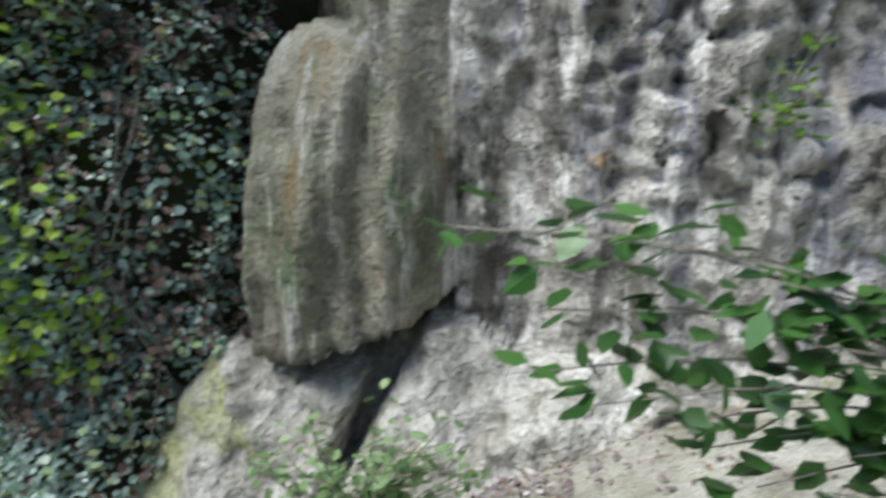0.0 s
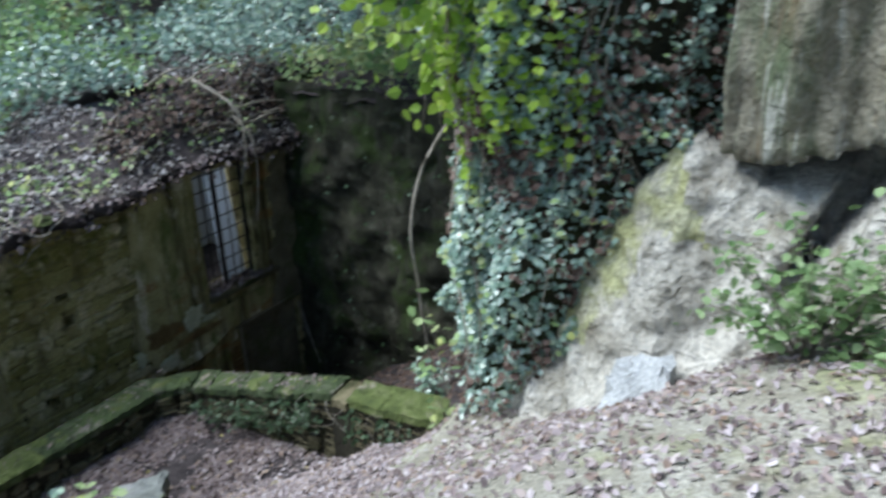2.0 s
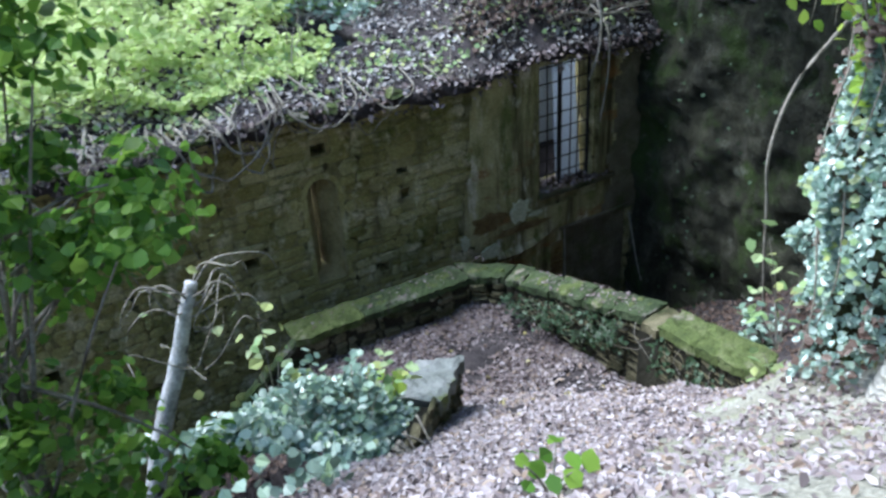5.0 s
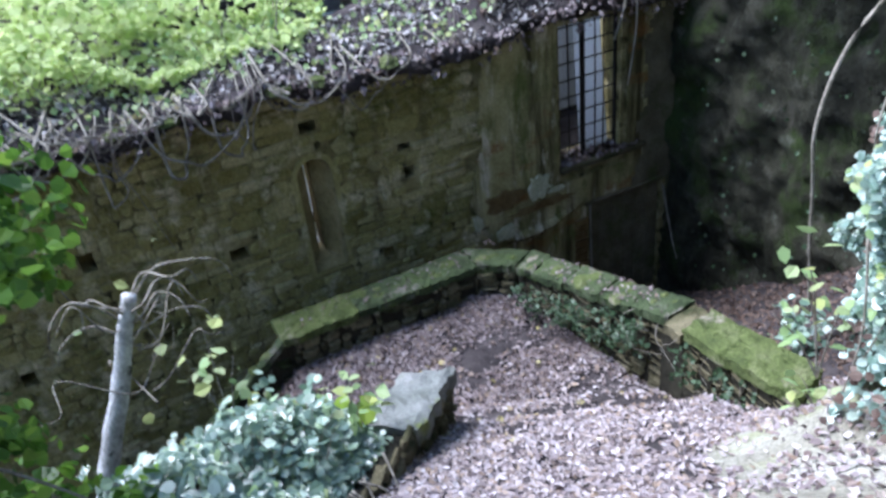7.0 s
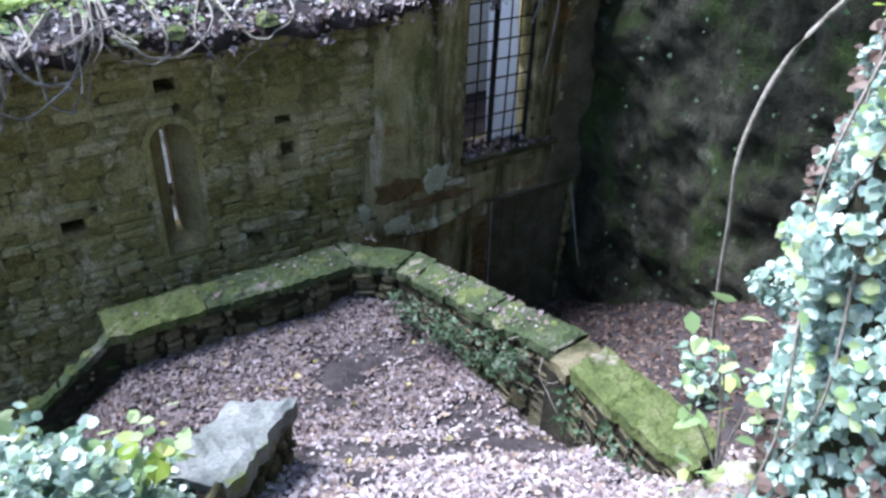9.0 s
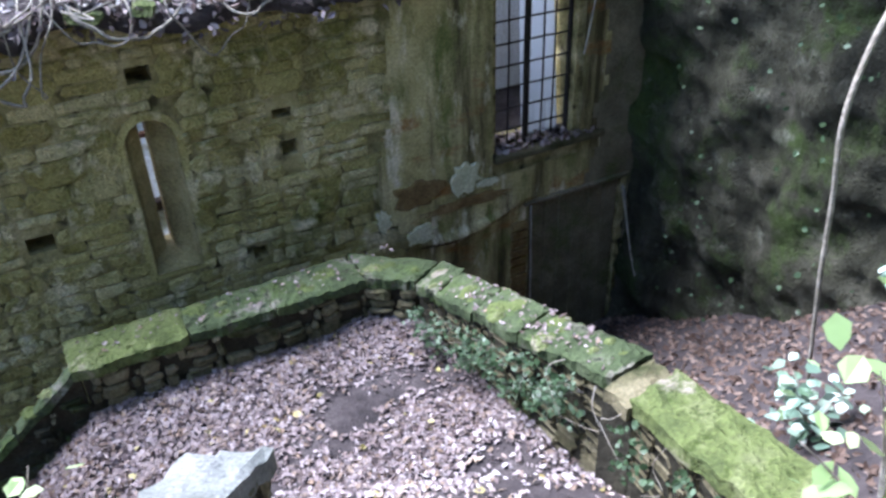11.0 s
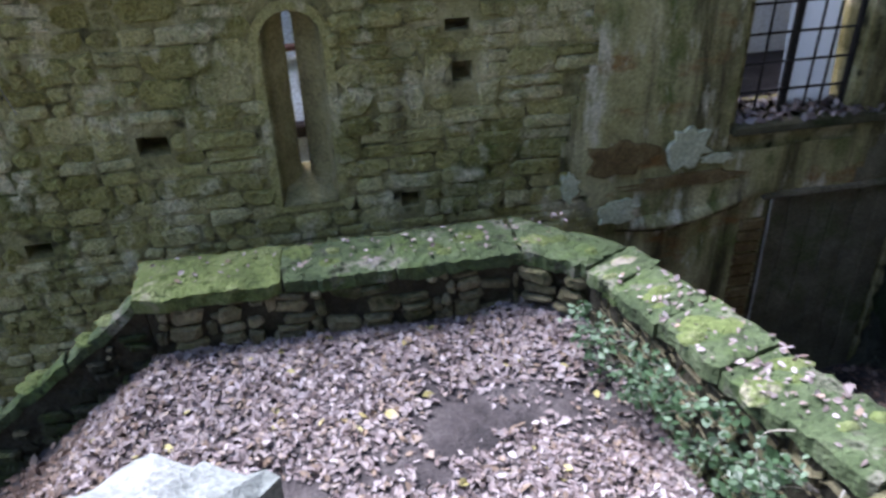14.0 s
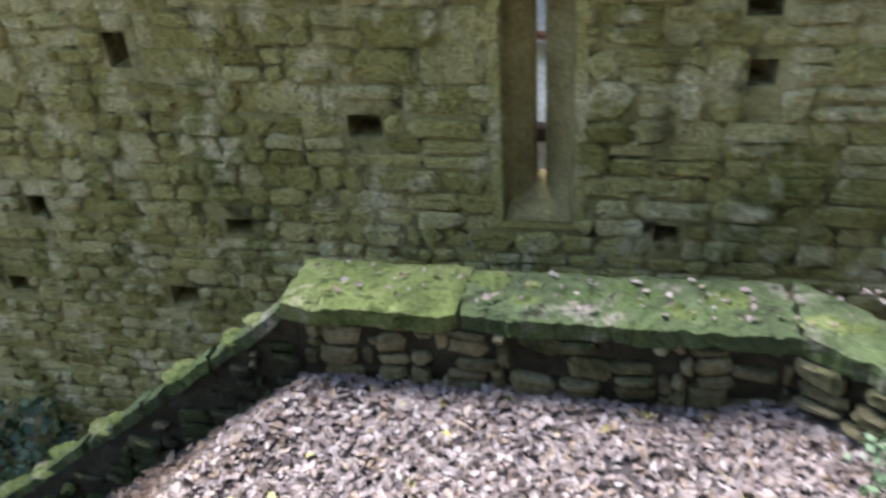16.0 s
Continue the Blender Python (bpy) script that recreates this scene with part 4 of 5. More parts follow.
c1 = [up_(0.02, 0.03, 1.05), up_(3.0, 0.03, 2.05), up_(3.0, 0.45, 2.05), up_(0.1, 0.4, 1.05)]
mesh_ob("core", c0 + c1, [(0, 1, 5, 4), (1, 2, 6, 5), (2, 3, 7, 6), (3, 0, 4, 7), (4, 5, 6, 7)], M_EARTHCORE, False, upper)
face_stones(upper, up_(2.2, 0.03, 0)[:2], up_(0.02, 0.03, 0)[:2], lambda k: 1.75 - 1.3 * k, lambda k: 1.9 - 0.88 * k, 23, M_RUBBLE, small=1.2)
face_stones(upper, up_(0.02, 0.03, 0)[:2], up_(0.1, 0.4, 0)[:2], lambda k: 0.2, lambda k: 1.0, 24, M_RUBBLE)

blk = thing("rock_block", "pale grey limestone block beside the path under the cliff", "rock")
slab_mesh("block_face", [(0.42, -7.52), (0.56, -7.84), (1.0, -7.78), (0.9, -7.42)], [2.84, 2.88, 3.12, 3.0], 0.55, M_BLOCK, blk, 101, 8, 8, 0.05)


# ---- fallen leaves ----
rng = np.random.default_rng(11)


def litter(name, n, area, height, size, label, seed, keep=None, flat=0.42, material=None):
    r = np.random.default_rng(seed)
    P = []
    while len(P) < n:
        x, y = r.uniform(area[0], area[1]), r.uniform(area[2], area[3])
        if keep and not keep(x, y, r):
            continue
        P.append((x, y, height(x, y) + r.uniform(0.004, 0.03)))
    N = r.normal(size=(len(P), 3)) * flat + np.array([0, 0, 1.0])
    return tagged(leaf_mesh(name, P, N, r.uniform(size[0], size[1], len(P)), material or M_LITTER, None, seed, 0.45, 0.25), label, "leaves", kind="stuff")


def on_path(x, y, r):
    if y > -1.45 and x < 1.9:
        return False
    bare = fbm(x * 1.1 + 4, y * 1.1, 9)
    near_dark = math.exp(-(((x - 0.4) / 0.68) ** 2 + ((y + 2.66 - 0.16 * x) / 0.24) ** 2))
    step_foot = smooth(-3.38, -3.3, 0.43 * x + 0.9 * y) * smooth(-2.72, -2.86, 0.43 * x + 0.9 * y + 0.1 * fbm(x * 3, y * 3, 4))
    if r.random() < 0.86 * step_foot:
        return False
    if r.random() < 0.75 * smooth(0.05, 0.4, bare) + 0.88 * near_dark * smooth(-0.75, -0.15, fbm(x * 5, y * 5, 2)):
        return False
    if y < -5.5 and x > pale_from(y) + 0.5 * fbm(y, x, 3) and r.random() < 0.74:
        return False
    return not (x > 1.5 and y < -5.6)


litter("fallen_leaves", 15000, (-1.5, 1.85, -3.2, -1.44), ground_z, (0.026, 0.072), "pale dry fallen leaves covering the landing", 21, on_path)
litter("fallen_leaves", 40000, (-3.9, 2.1, -9.8, -3.0), ground_z, (0.028, 0.075), "pale dry fallen leaves on the worn steps", 22, on_path, material=M_LITLEAVES)
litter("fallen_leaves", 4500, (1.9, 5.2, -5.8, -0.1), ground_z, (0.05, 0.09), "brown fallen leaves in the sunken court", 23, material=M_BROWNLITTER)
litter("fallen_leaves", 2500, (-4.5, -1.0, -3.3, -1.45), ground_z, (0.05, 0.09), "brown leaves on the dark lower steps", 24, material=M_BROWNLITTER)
litter("fallen_leaves", 16000, (-7.5, 7.0, -0.32, 3.2), roof_z, (0.05, 0.11), "bleached grey leaf litter on the buried roof", 25, lambda x, y, r: not (0.45 < y < 2.25 and (2.72 < x < 4.95 or -1.35 < x < 1.35 and y > 1.05)), 0.6, M_BLEACHED)
litter("fallen_leaves", 800, (-0.5, 1.7, -11, -6.2), lambda x, y: max(ground_z(x, y), 0), (0.03, 0.07), "dry leaves below the cliff", 26)
litter("fallen_leaves", 90, (-1.4, 1.8, -4.6, -1.46), ground_z, (0.05, 0.1), "yellowed leaves scattered on the landing", 27, on_path, 0.4, M_YELLOWLEAF)
eave = np.random.default_rng(29)
ev = [(x_, -0.3 + 0.16 * fbm(x_ * 1.7, 0, 5) + eave.normal() * 0.07, 2.52 + 0.16 * fbm(x_ * 0.9, -0.3, 31) - eave.random() ** 2 * 0.28 * (1 + fbm(x_ * 3, 1, 1)) + 0.05) for x_ in eave.uniform(-7, 5.5, 2000)]
tagged(leaf_mesh("fallen_leaves", ev, eave.normal(size=(2000, 3)) * 0.6 + np.array([0, -0.5, 0.8]), eave.uniform(0.04, 0.1, 2000), M_LITTER, None, 30, 0.6, 0.3), "dry leaves spilling over the ragged roof edge", "leaves", kind="stuff")
cop_n = []
r = np.random.default_rng(31)
for k in range(260):
    if k < 160:
        a = float(np.clip(r.choice([0.22, 0.36, 0.5, 0.62, 0.8]) + r.normal() * 0.07, 0, 1))
        p = rp(a, r.uniform(0.0, 1.0))
    else:
        p = Vector((r.uniform(-1.0, 1.6), r.uniform(-1.42, -1.1), 0.45))
    cop_n.append((p.x, p.y, p.z + 0.012))
tagged(leaf_mesh("fallen_leaves", cop_n, r.normal(size=(260, 3)) * 0.3 + np.array([0, 0, 1.0]), r.uniform(0.02, 0.055, 260), M_LITTER, None, 5, 0.4, 0.26), "pale leaves scattered on the mossy coping", "leaves", kind="stuff")
sl = [(r.uniform(3.4, 4.7), r.uniform(-0.1, 0.35), WIN[2] + r.uniform(0.005, 0.05)) for k in range(350)]
tagged(leaf_mesh("fallen_leaves", sl, r.normal(size=(350, 3)) * 0.5 + np.array([0, 0, 1.0]), r.uniform(0.04, 0.09, 350), M_LITTER, None, 6, 0.4, 0.33), "dry leaves heaped on the window sill", "leaves", kind="stuff")

# ---- ivy on the bank ----
r = np.random.default_rng(41)
P, N = [], []
while len(P) < 44000:
    s = r.uniform(0.5, bl[-1] - 1.5)
    z = r.uniform(1.2, 9)
    if r.random() > math.exp(-max(0, s - 4.5) * 0.5):
        continue
    dens = fbm(s * 1.3, z * 1.0, 51)
    if dens < -0.6 or (dens < -0.15 and r.random() < 0.5):
        continue
    if s < 1.8 and z > 3.4 and r.random() < 0.3:
        continue
    p = bank_at(s, z)
    nrm = Vector((-0.75, -0.1 + 0.35 * (s - 3), 0.25)).normalized()
    hang = 0.35 * abs(fbm(s * 2, z * 1.5, 61)) + r.uniform(0.0, 0.1)
    if z < 3.0 and s > 2.2:
        hang += 0.12 * (3.0 - z)
    p = p + nrm * hang
    if p.z < ground_z(p.x, p.y) + 0.05 or s < 5 and p.z < (2.15 if s < 3.4 else 1.7) + 0.25 * fbm(s * 2, 0, 4):
        continue
    P.append(p)
    N.append(nrm + Vector((0, 0, 0.85)) + Vector(r.normal(size=3)) * 0.55)
ivy = thing("ivy", "dense glossy ivy hanging over the bank, coloured brighter teal-green as if sky-lit", "ivy")
leaf_mesh("foliage", P, N, r.uniform(0.034, 0.068, len(P)), M_LITIVY, ivy, 42, 0.35, 0.43, 0.8)
tone_of = [fbm(p.y * 1.4, p.z * 1.1, 81) for p in P]
bright = [k for k in range(len(P)) if P[k].z > 4.1 + 0.6 * tone_of[k] and -7.0 < P[k].y < -5.9 and k % 7 < 1]
tagged(leaf_mesh("bright_foliage", [P[k] + Vector((-0.07, 0, 0.02)) for k in bright], [N[k] for k in bright], r.uniform(0.06, 0.105, len(bright)), M_CREEPER, ivy, 77, 0.3, 0.4, 0.8), "bright yellow-green leaves")
for nm, mat_, want, lab in (("dead_foliage", M_BROWNLITTER, [k for k in range(0, len(P), 3) if tone_of[k] > 0.1 or P[k].y < -6.9 and P[k].z > 3.4 and tone_of[k] > -0.35], "brown dead leaves caught in ivy"), ("pale_foliage", M_PALELEAF, [k for k in range(1, len(P), 13) if tone_of[k] < 0.0 and P[k].z > 2.6], "young yellow-green leaves")):
    tagged(leaf_mesh(nm, [P[k] + Vector((-0.05, 0, 0.02)) for k in want], [N[k] for k in want], r.uniform(0.04, 0.08, len(want)), mat_, ivy, 49, 0.35, 0.4, 0.6), lab)
for k in range(40):
    s, z = r.uniform(1.0, 4.2), r.uniform(3, 7)
    a = bank_at(s, z)
    tube("stem", [a + Vector((-0.15, 0, 0)), bank_at(s + r.uniform(-0.2, 0.2), z - 0.6) + Vector((-0.2, 0.02, 0)), bank_at(s + r.uniform(-0.3, 0.3), z - 1.3) + Vector((-0.18, 0, 0))], 0.008, 0.004, M_VINE, ivy, 4)
creeper = thing("hanging_creeper", "bright yellow-green creeper trailing down in front of dark ivy", "creeper")
P, N = [], []
for k in range(44):
    x_ = r.uniform(0.0, 1.6)
    low = 5.15 - 1.05 * max(0.0, x_ - 0.3) + r.uniform(-0.1, 0.7)
    a = Vector((x_ + r.normal() * 0.05, -5.8 - 0.25 * x_ * r.random() + r.normal() * 0.1, low + r.uniform(0.4, 1.7)))
    end = Vector((r.normal() * 0.1, r.normal() * 0.06, low - a.z))
    n_leaf = int(-end.z * r.uniform(14, 24))
    tube("stem", [a + Vector((0.4, -0.25, 0.4)), a, a + end * 0.5 + Vector((0.03, 0, 0)), a + end], 0.004, 0.002, M_VINE, creeper, 4)
    for q in range(n_leaf):
        P.append(a + end * (q / n_leaf) + Vector((r.normal() * 0.07, r.normal() * 0.06, r.normal() * 0.03)))
        N.append(Vector((-0.6, -0.35, 0.6)) + Vector(r.normal(size=3)) * 0.5)
leaf_mesh("foliage", P, N, r.uniform(0.06, 0.115, len(P)), M_CREEPER, creeper, 43, 0.2, 0.42, 1.0)

P, N = [], []
r = np.random.default_rng(44)
while len(P) < 160:
    y, z = r.uniform(-4.1, -0.6), r.uniform(-1.6, 3.2)
    if fbm(y * 1.3, z * 1.3, 71) < -0.05 + 0.12 * y * 0.5 + 0.15:
        continue
    P.append((5.2 + 0.2 * fbm(y * 1.4, z * 1.4, 2) - 0.04 - 0.1 * smooth(-2, -4.2, y) - r.uniform(0, 0.08), y, z))
    N.append(np.array([-1.0, -0.2, 0.35]) + r.normal(size=3) * 0.5)
wall_ivy = thing("ivy", "dark ivy creeping over the damp court wall", "ivy")
leaf_mesh("foliage", P, N, r.uniform(0.035, 0.07, len(P)), M_FERN, wall_ivy, 48, 0.3, 0.42, 0.6)

# ivy heaped on the ruined parapet
P, N = [], []
r = np.random.default_rng(45)
for k in range(3900):
    a, d = 0.85 + 1.45 * r.beta(1.2, 1.3), 0.16 + abs(r.normal() * 0.42 + 0.5)
    h = 0.98 + 0.45 * a - 0.45 * max(0, abs(d - 0.75) - 0.3) + 0.24 * abs(fbm(a * 2.6, d * 2.4, 3)) + r.uniform(0, 0.12) - 0.06
    P.append(up_(a, d, h))
    N.append(np.array([-0.1, -0.2, 1.0]) + r.normal(size=3) * 0.33)
mound = thing("ivy", "mound of pale glossy ivy on the ruined parapet", "ivy")
leaf_mesh("foliage", P, N, r.uniform(0.045, 0.105, len(P)), M_IVY, mound, 46, 0.25, 0.38)
leaf_mesh("pale_foliage", P[::16], [n + np.array([0, 0, 0.4]) for n in N[::16]], r.uniform(0.05, 0.1, len(P[::16])), M_PALELEAF, mound, 47, 0.25, 0.48)
for k in range(12):
    a = r.uniform(1.0, 2.4)
    tube("stem", [up_(a, 0.05, 1.1 + 0.4 * a), up_(a + r.uniform(-0.1, 0.2), -0.1, 0.95 + 0.4 * a), up_(a + r.uniform(-0.3, 0.3), -0.1, 0.75 + 0.42 * a)], 0.009, 0.004, M_VINE, mound, 5)


# ---- plants ----
def plant(name, label, category, base, stems, leaf_size, material, seed, per=14, slim=0.4, stem_mat=None, thick=0.008, down=0.4, group=""):
    """Stems given as tip offsets from the base, each with leaves along its outer part."""
    r_ = np.random.default_rng(seed)
    t = thing(name, label, category, group)
    P_, N_ = [], []
    b = Vector(base)
    for tip in stems:
        tip = Vector(tip)
        mid = b + tip * 0.5 + Vector((0, 0, 0.12 * tip.length))
        tube("stem", [b, mid, b + tip], thick, thick * 0.3, stem_mat or M_BARK, t, 5)
        for k in range(per):
            u = 0.35 + 0.65 * (k + 1) / per
            c = (b.lerp(mid, u * 2) if u < 0.5 else mid.lerp(b + tip, u * 2 - 1))
            P_.append(c + Vector(r_.normal(size=3)) * leaf_size * 0.6)
            N_.append(np.array([0, 0, 1.0]) + r_.normal(size=3) * 0.45)
    leaf_mesh("foliage", P_, N_, r_.uniform(0.75, 1.2, len(P_)) * leaf_size, material, t, seed, 0.2, slim, down)
    return t


r = np.random.default_rng(52)
LB = Vector((-1.2, -11.1, 5.05))
plant("laurel_sapling", "leafy laurel sapling with glossy green leaves near the cliff", "sapling", LB,
      [Vector(p) - LB for p in ((-1.2, -9.41, 5.72), (-1.1, -9.56, 5.7), (-1.25, -9.75, 5.72), (-1.15, -9.98, 5.5), (-1.3, -10.2, 5.62), (-1.2, -9.64, 5.5), (-1.1, -9.57, 5.28),
                                (-1.25, -9.8, 5.26), (-1.2, -10.0, 5.2), (-1.1, -10.1, 5.08), (-1.3, -10.3, 5.46), (-1.2, -10.4, 5.38), (-1.15, -10.25, 5.0), (-1.25, -10.45, 5.15))], 0.115, M_LAUREL, 53, 22, 0.3)
plant("shrub", "low green shrub at the foot of the cliff", "shrub", (0.72, -8.62, 3.38), [(r.uniform(-0.45, 0.15), r.uniform(-0.75, 0.65), r.uniform(0.3, 1.0)) for k in range(52)], 0.075, M_SHRUB, 54, 16, 0.3)
plant("seedling", "bright green tuft rooted in a cliff crack", "seedling", (1.75, -10.95, 5.75), [(-0.15, r.uniform(-0.25, 0.25), r.uniform(0.0, 0.6)) for k in range(8)], 0.09, M_GREEN, 59, 8, 0.3)
plant("shrub", "leafy evergreen seedling beside hanging ivy", "shrub", (1.15, -5.85, 2.0), [(-0.2, 0.06, 0.95), (-0.12, 0.1, 0.75), (-0.05, -0.1, 0.6), (-0.22, 0.2, 0.45)], 0.1, M_PALELEAF, 55, 7, 0.3)
plant("shrub", "small shrub in the sunken court", "shrub", (2.75, -4.6, 0.6), [(r.uniform(-0.3, 0.2), r.uniform(-0.2, 0.35), r.uniform(0.15, 0.5)) for k in range(10)], 0.09, M_IVY, 56, 10, 0.4)
plant("seedling", "small green seedling among fallen leaves", "seedling", (-1.75, -6.95, ground_z(-1.75, -6.95) - 0.02), [(0.1, 0.1, 0.2), (-0.1, 0.05, 0.2), (0.02, -0.1, 0.22), (0.14, -0.05, 0.14)], 0.09, M_GREEN, 57, 3, 0.42)
plant("seedling", "small green seedling beside the steps", "seedling", (1.45, -5.7, 1.35), [(0.1, 0.1, 0.25), (-0.12, 0.05, 0.3), (0.02, -0.1, 0.28), (-0.05, 0.14, 0.34)], 0.1, M_PALELEAF, 58, 4, 0.3)
for k in range(13):
    a = 0.06 + 0.07 * k
    p = rp(min(a, 0.98), -0.12)
    zb = p.z - 0.22 - 0.12 * (k % 3)
    plant("fern", "small green fern growing from parapet joints", "fern", (p.x + 0.03, p.y, zb), [(-0.13 - 0.08 * r.random(), r.uniform(-0.16, 0.16), r.uniform(-0.06, 0.14)) for q in range(6)], 0.042,
          M_FERN, 70 + k, 9, 0.3, None, 0.003, 0.0, "ferns on the parapet")

plant("bramble", "sprig of pale leaves rising from the ivy mound", "bramble", up_(1.2, 0.35, 1.45), [(0.12, 0.22, 0.5), (-0.18, 0.1, 0.35), (0.3, 0.15, 0.3), (0.05, -0.1, 0.42), (-0.3, 0.0, 0.25)], 0.1, M_PALELEAF, 95, 7, 0.4, M_VINE)
plant("bramble", "sprig of large yellow-green leaves above the ivy mound", "bramble", up_(1.3, 0.4, 1.5), [(0.15, 0.12, 0.28), (0.22, 0.05, 0.22)], 0.12, M_CREEPER, 98, 3, 0.46, M_VINE)
plant("bramble", "sprig of pale leaves rising beside the broken stem", "bramble", (-1.95, -3.6, 1.3), [(0.02, 0.1, 0.95), (0.15, 0.05, 0.7), (-0.15, 0.1, 0.8), (0.25, 0.0, 0.4)], 0.11, M_PALELEAF, 96, 5, 0.36, M_VINE)
r = np.random.default_rng(97)
for k in range(9):
    a_, d_ = r.uniform(1.35, 2.1), r.uniform(0.3, 0.9)
    plant("ivy_shoot", "leafy ivy shoot standing up from the mound", "ivy", up_(a_, d_, 0.95 + 0.45 * a_), [(r.uniform(-0.25, 0.25), r.uniform(-0.15, 0.3), r.uniform(0.2, 0.48)) for q in range(4)], 0.075, M_IVY, 200 + k, 11, 0.42, M_VINE, 0.006, 0.3, "ivy shoots on the parapet")
r = np.random.default_rng(88)
P, N = [], []
while len(P) < 340:
    if r.random() < 0.6:
        k = r.uniform(0.3, 1.0)
        p = rp(k, -0.02)
        z = p.z - r.uniform(0.12, 0.5)
        q = (p.x - 0.02 - r.uniform(0, 0.09), p.y, z)
    else:
        k = r.random()
        q = (1.72 - 0.14 * k - r.uniform(0, 0.1), -4.1 - 1.3 * k, 0.92 + 0.24 * k - r.uniform(0.02, 0.45))
    if q[2] < ground_z(q[0], q[1]):
        continue
    if fbm(q[1] * 3, q[2] * 3, 33) < -0.1:
        continue
    P.append(q)
    N.append(np.array([-0.9, -0.2, 0.5]) + r.normal(size=3) * 0.5)
cushion = thing("moss_growth", "moss and small creepers hanging on the parapet face", "moss")
leaf_mesh("foliage", P, N, r.uniform(0.025, 0.06, len(P)), M_FERN, cushion, 89, 0.3, 0.4, 0.7)
for k in range(6):
    y = -3.5 - 0.33 * k + r.uniform(-0.1, 0.1)
    h_ = r.uniform(0.2, 0.45)
    tube("root", [(1.74, y, 0.95 - 0.1 * (k < 3) + 0.02 * k), (1.67, y + r.uniform(-0.08, 0.08), 0.95 - 0.4 * h_), (1.66, y + r.uniform(-0.16, 0.16), 0.95 - 0.7 * h_), (1.62, y + r.uniform(-0.2, 0.2), 0.95 - h_)], 0.0045, 0.002, M_BARK, cushion, 4)

st = thing("tree_stump", "pale broken tree stem with peeling bark", "tree stump")
tube("trunk", [(-3.25, -3.25, -0.1), (-2.84, -3.13, 1.12), (-2.56, -3.1, 1.75), (-2.43, -3.08, 2.1), (-2.29, -3.07, 2.44)], 0.085, 0.05, M_PALEBARK, st, 12, 0.08, 3)
r = np.random.default_rng(61)
for k in range(9):
    b = Vector((-2.36, -3.12, 2.4)) + Vector((0, 0, -r.uniform(0, 0.9)))
    d = Vector((r.uniform(-0.6, 0.6), r.uniform(-0.4, 0.4), r.uniform(-0.15, 0.45))) * r.uniform(0.5, 1.15)
    bend = Vector(r.normal(size=3)) * 0.07
    tube("twig", [b, b + d * 0.35 + bend, b + d * 0.7 + Vector((0, 0, 0.1)) - bend, b + d + bend, b + d * 1.15 - Vector((0, 0, r.uniform(0, 0.2)))], 0.009, 0.003, M_VINE, st, 4)
for k in range(8):
    b = Vector((-2.3, -3.07, 2.4)) + Vector((-0.12, 0, -0.3)) * r.uniform(0, 1)
    side, rise = r.uniform(0.25, 0.75) * (1 if k % 3 else -0.7), r.uniform(0.08, 0.32)
    tube("twig", [b, b + Vector((side * 0.3, r.normal() * 0.06, rise * 0.8)), b + Vector((side * 0.62, r.normal() * 0.08, rise)), b + Vector((side * 0.9, r.normal() * 0.08, rise * 0.62)), b + Vector((side, r.normal() * 0.08, rise * 0.1 - 0.06))], 0.011, 0.004, M_VINE, st, 5)
P = [Vector((-2.1, -3.2, 2.0)) + Vector((r.normal() * 0.25, r.normal() * 0.2, r.uniform(-0.7, 0.8))) for k in range(60)]
leaf_mesh("foliage", P[:11], r.normal(size=(11, 3)) * 0.5 + np.array([0, -0.2, 1.0]), r.uniform(0.07, 0.11, 11), M_PALELEAF, st, 62, 0.2, 0.42)


def tree(name, label, base, height, lean, clumps, per, leaf_size, material, seed, thick=0.09, group=""):
    r_ = np.random.default_rng(seed)
    t = thing(name, label, "tree", group)
    b = Vector(base)
    top = b + Vector((lean[0], lean[1], height))
    tube("trunk", [b, b.lerp(top, 0.4) + Vector((0.1, 0.05, 0)) * thick * 8, top], thick, thick * 0.35, M_BARK, t, 9, 0.06, seed)
    for c, rad in clumps:
        k = r_.uniform(0.35, 0.8)
        a = b.lerp(top, k)
        c = Vector(c)
        tube("limb", [a, a.lerp(c, 0.55) + Vector((0, 0, 0.1)), c], thick * 0.35, thick * 0.08, M_BARK, t, 6)
    P_, N_ = crown_points(r_, clumps, per, 0.7)
    leaf_mesh("crown", P_, N_, r_.uniform(0.7, 1.25, len(P_)) * leaf_size, material, t, seed, 0.2, 0.45, 0.3)
    return t


r = np.random.default_rng(65)
# The outer clumps, largely out of view, are added to shade pit and wall.
tree("sapling", "young tree with bright green leaves, its crown extended to shade the pit", (-3.7, -4.3, -0.6), 5.5, (0.1, -0.2),
     [((-3.25 + r.uniform(-0.65, 0.6), -4.3 + r.uniform(-0.5, 0.5), r.uniform(2.7, 5.2) if k % 4 else r.uniform(1.3, 2.7)), r.uniform(0.22, 0.45)) for k in range(34)]
     + [((r.uniform(-6.6, -4.2), r.uniform(-4.6, -1.2), r.uniform(3.0, 6.6)), r.uniform(0.5, 0.85)) for k in range(20)], 125, 0.088, M_GREEN, 66, 0.05)
tree("sapling", "young tree with small bright leaves above the wall", (-3.6, 0.9, 2.6), 4.5, (0.4, 0.2),
     [((-3.2 + r.uniform(-1.6, 1.6), 1.2 + r.uniform(-0.9, 0.9), r.uniform(4.6, 8)), r.uniform(0.3, 0.55)) for k in range(9)], 90, 0.12, M_YELLOWGREEN, 67, 0.06)


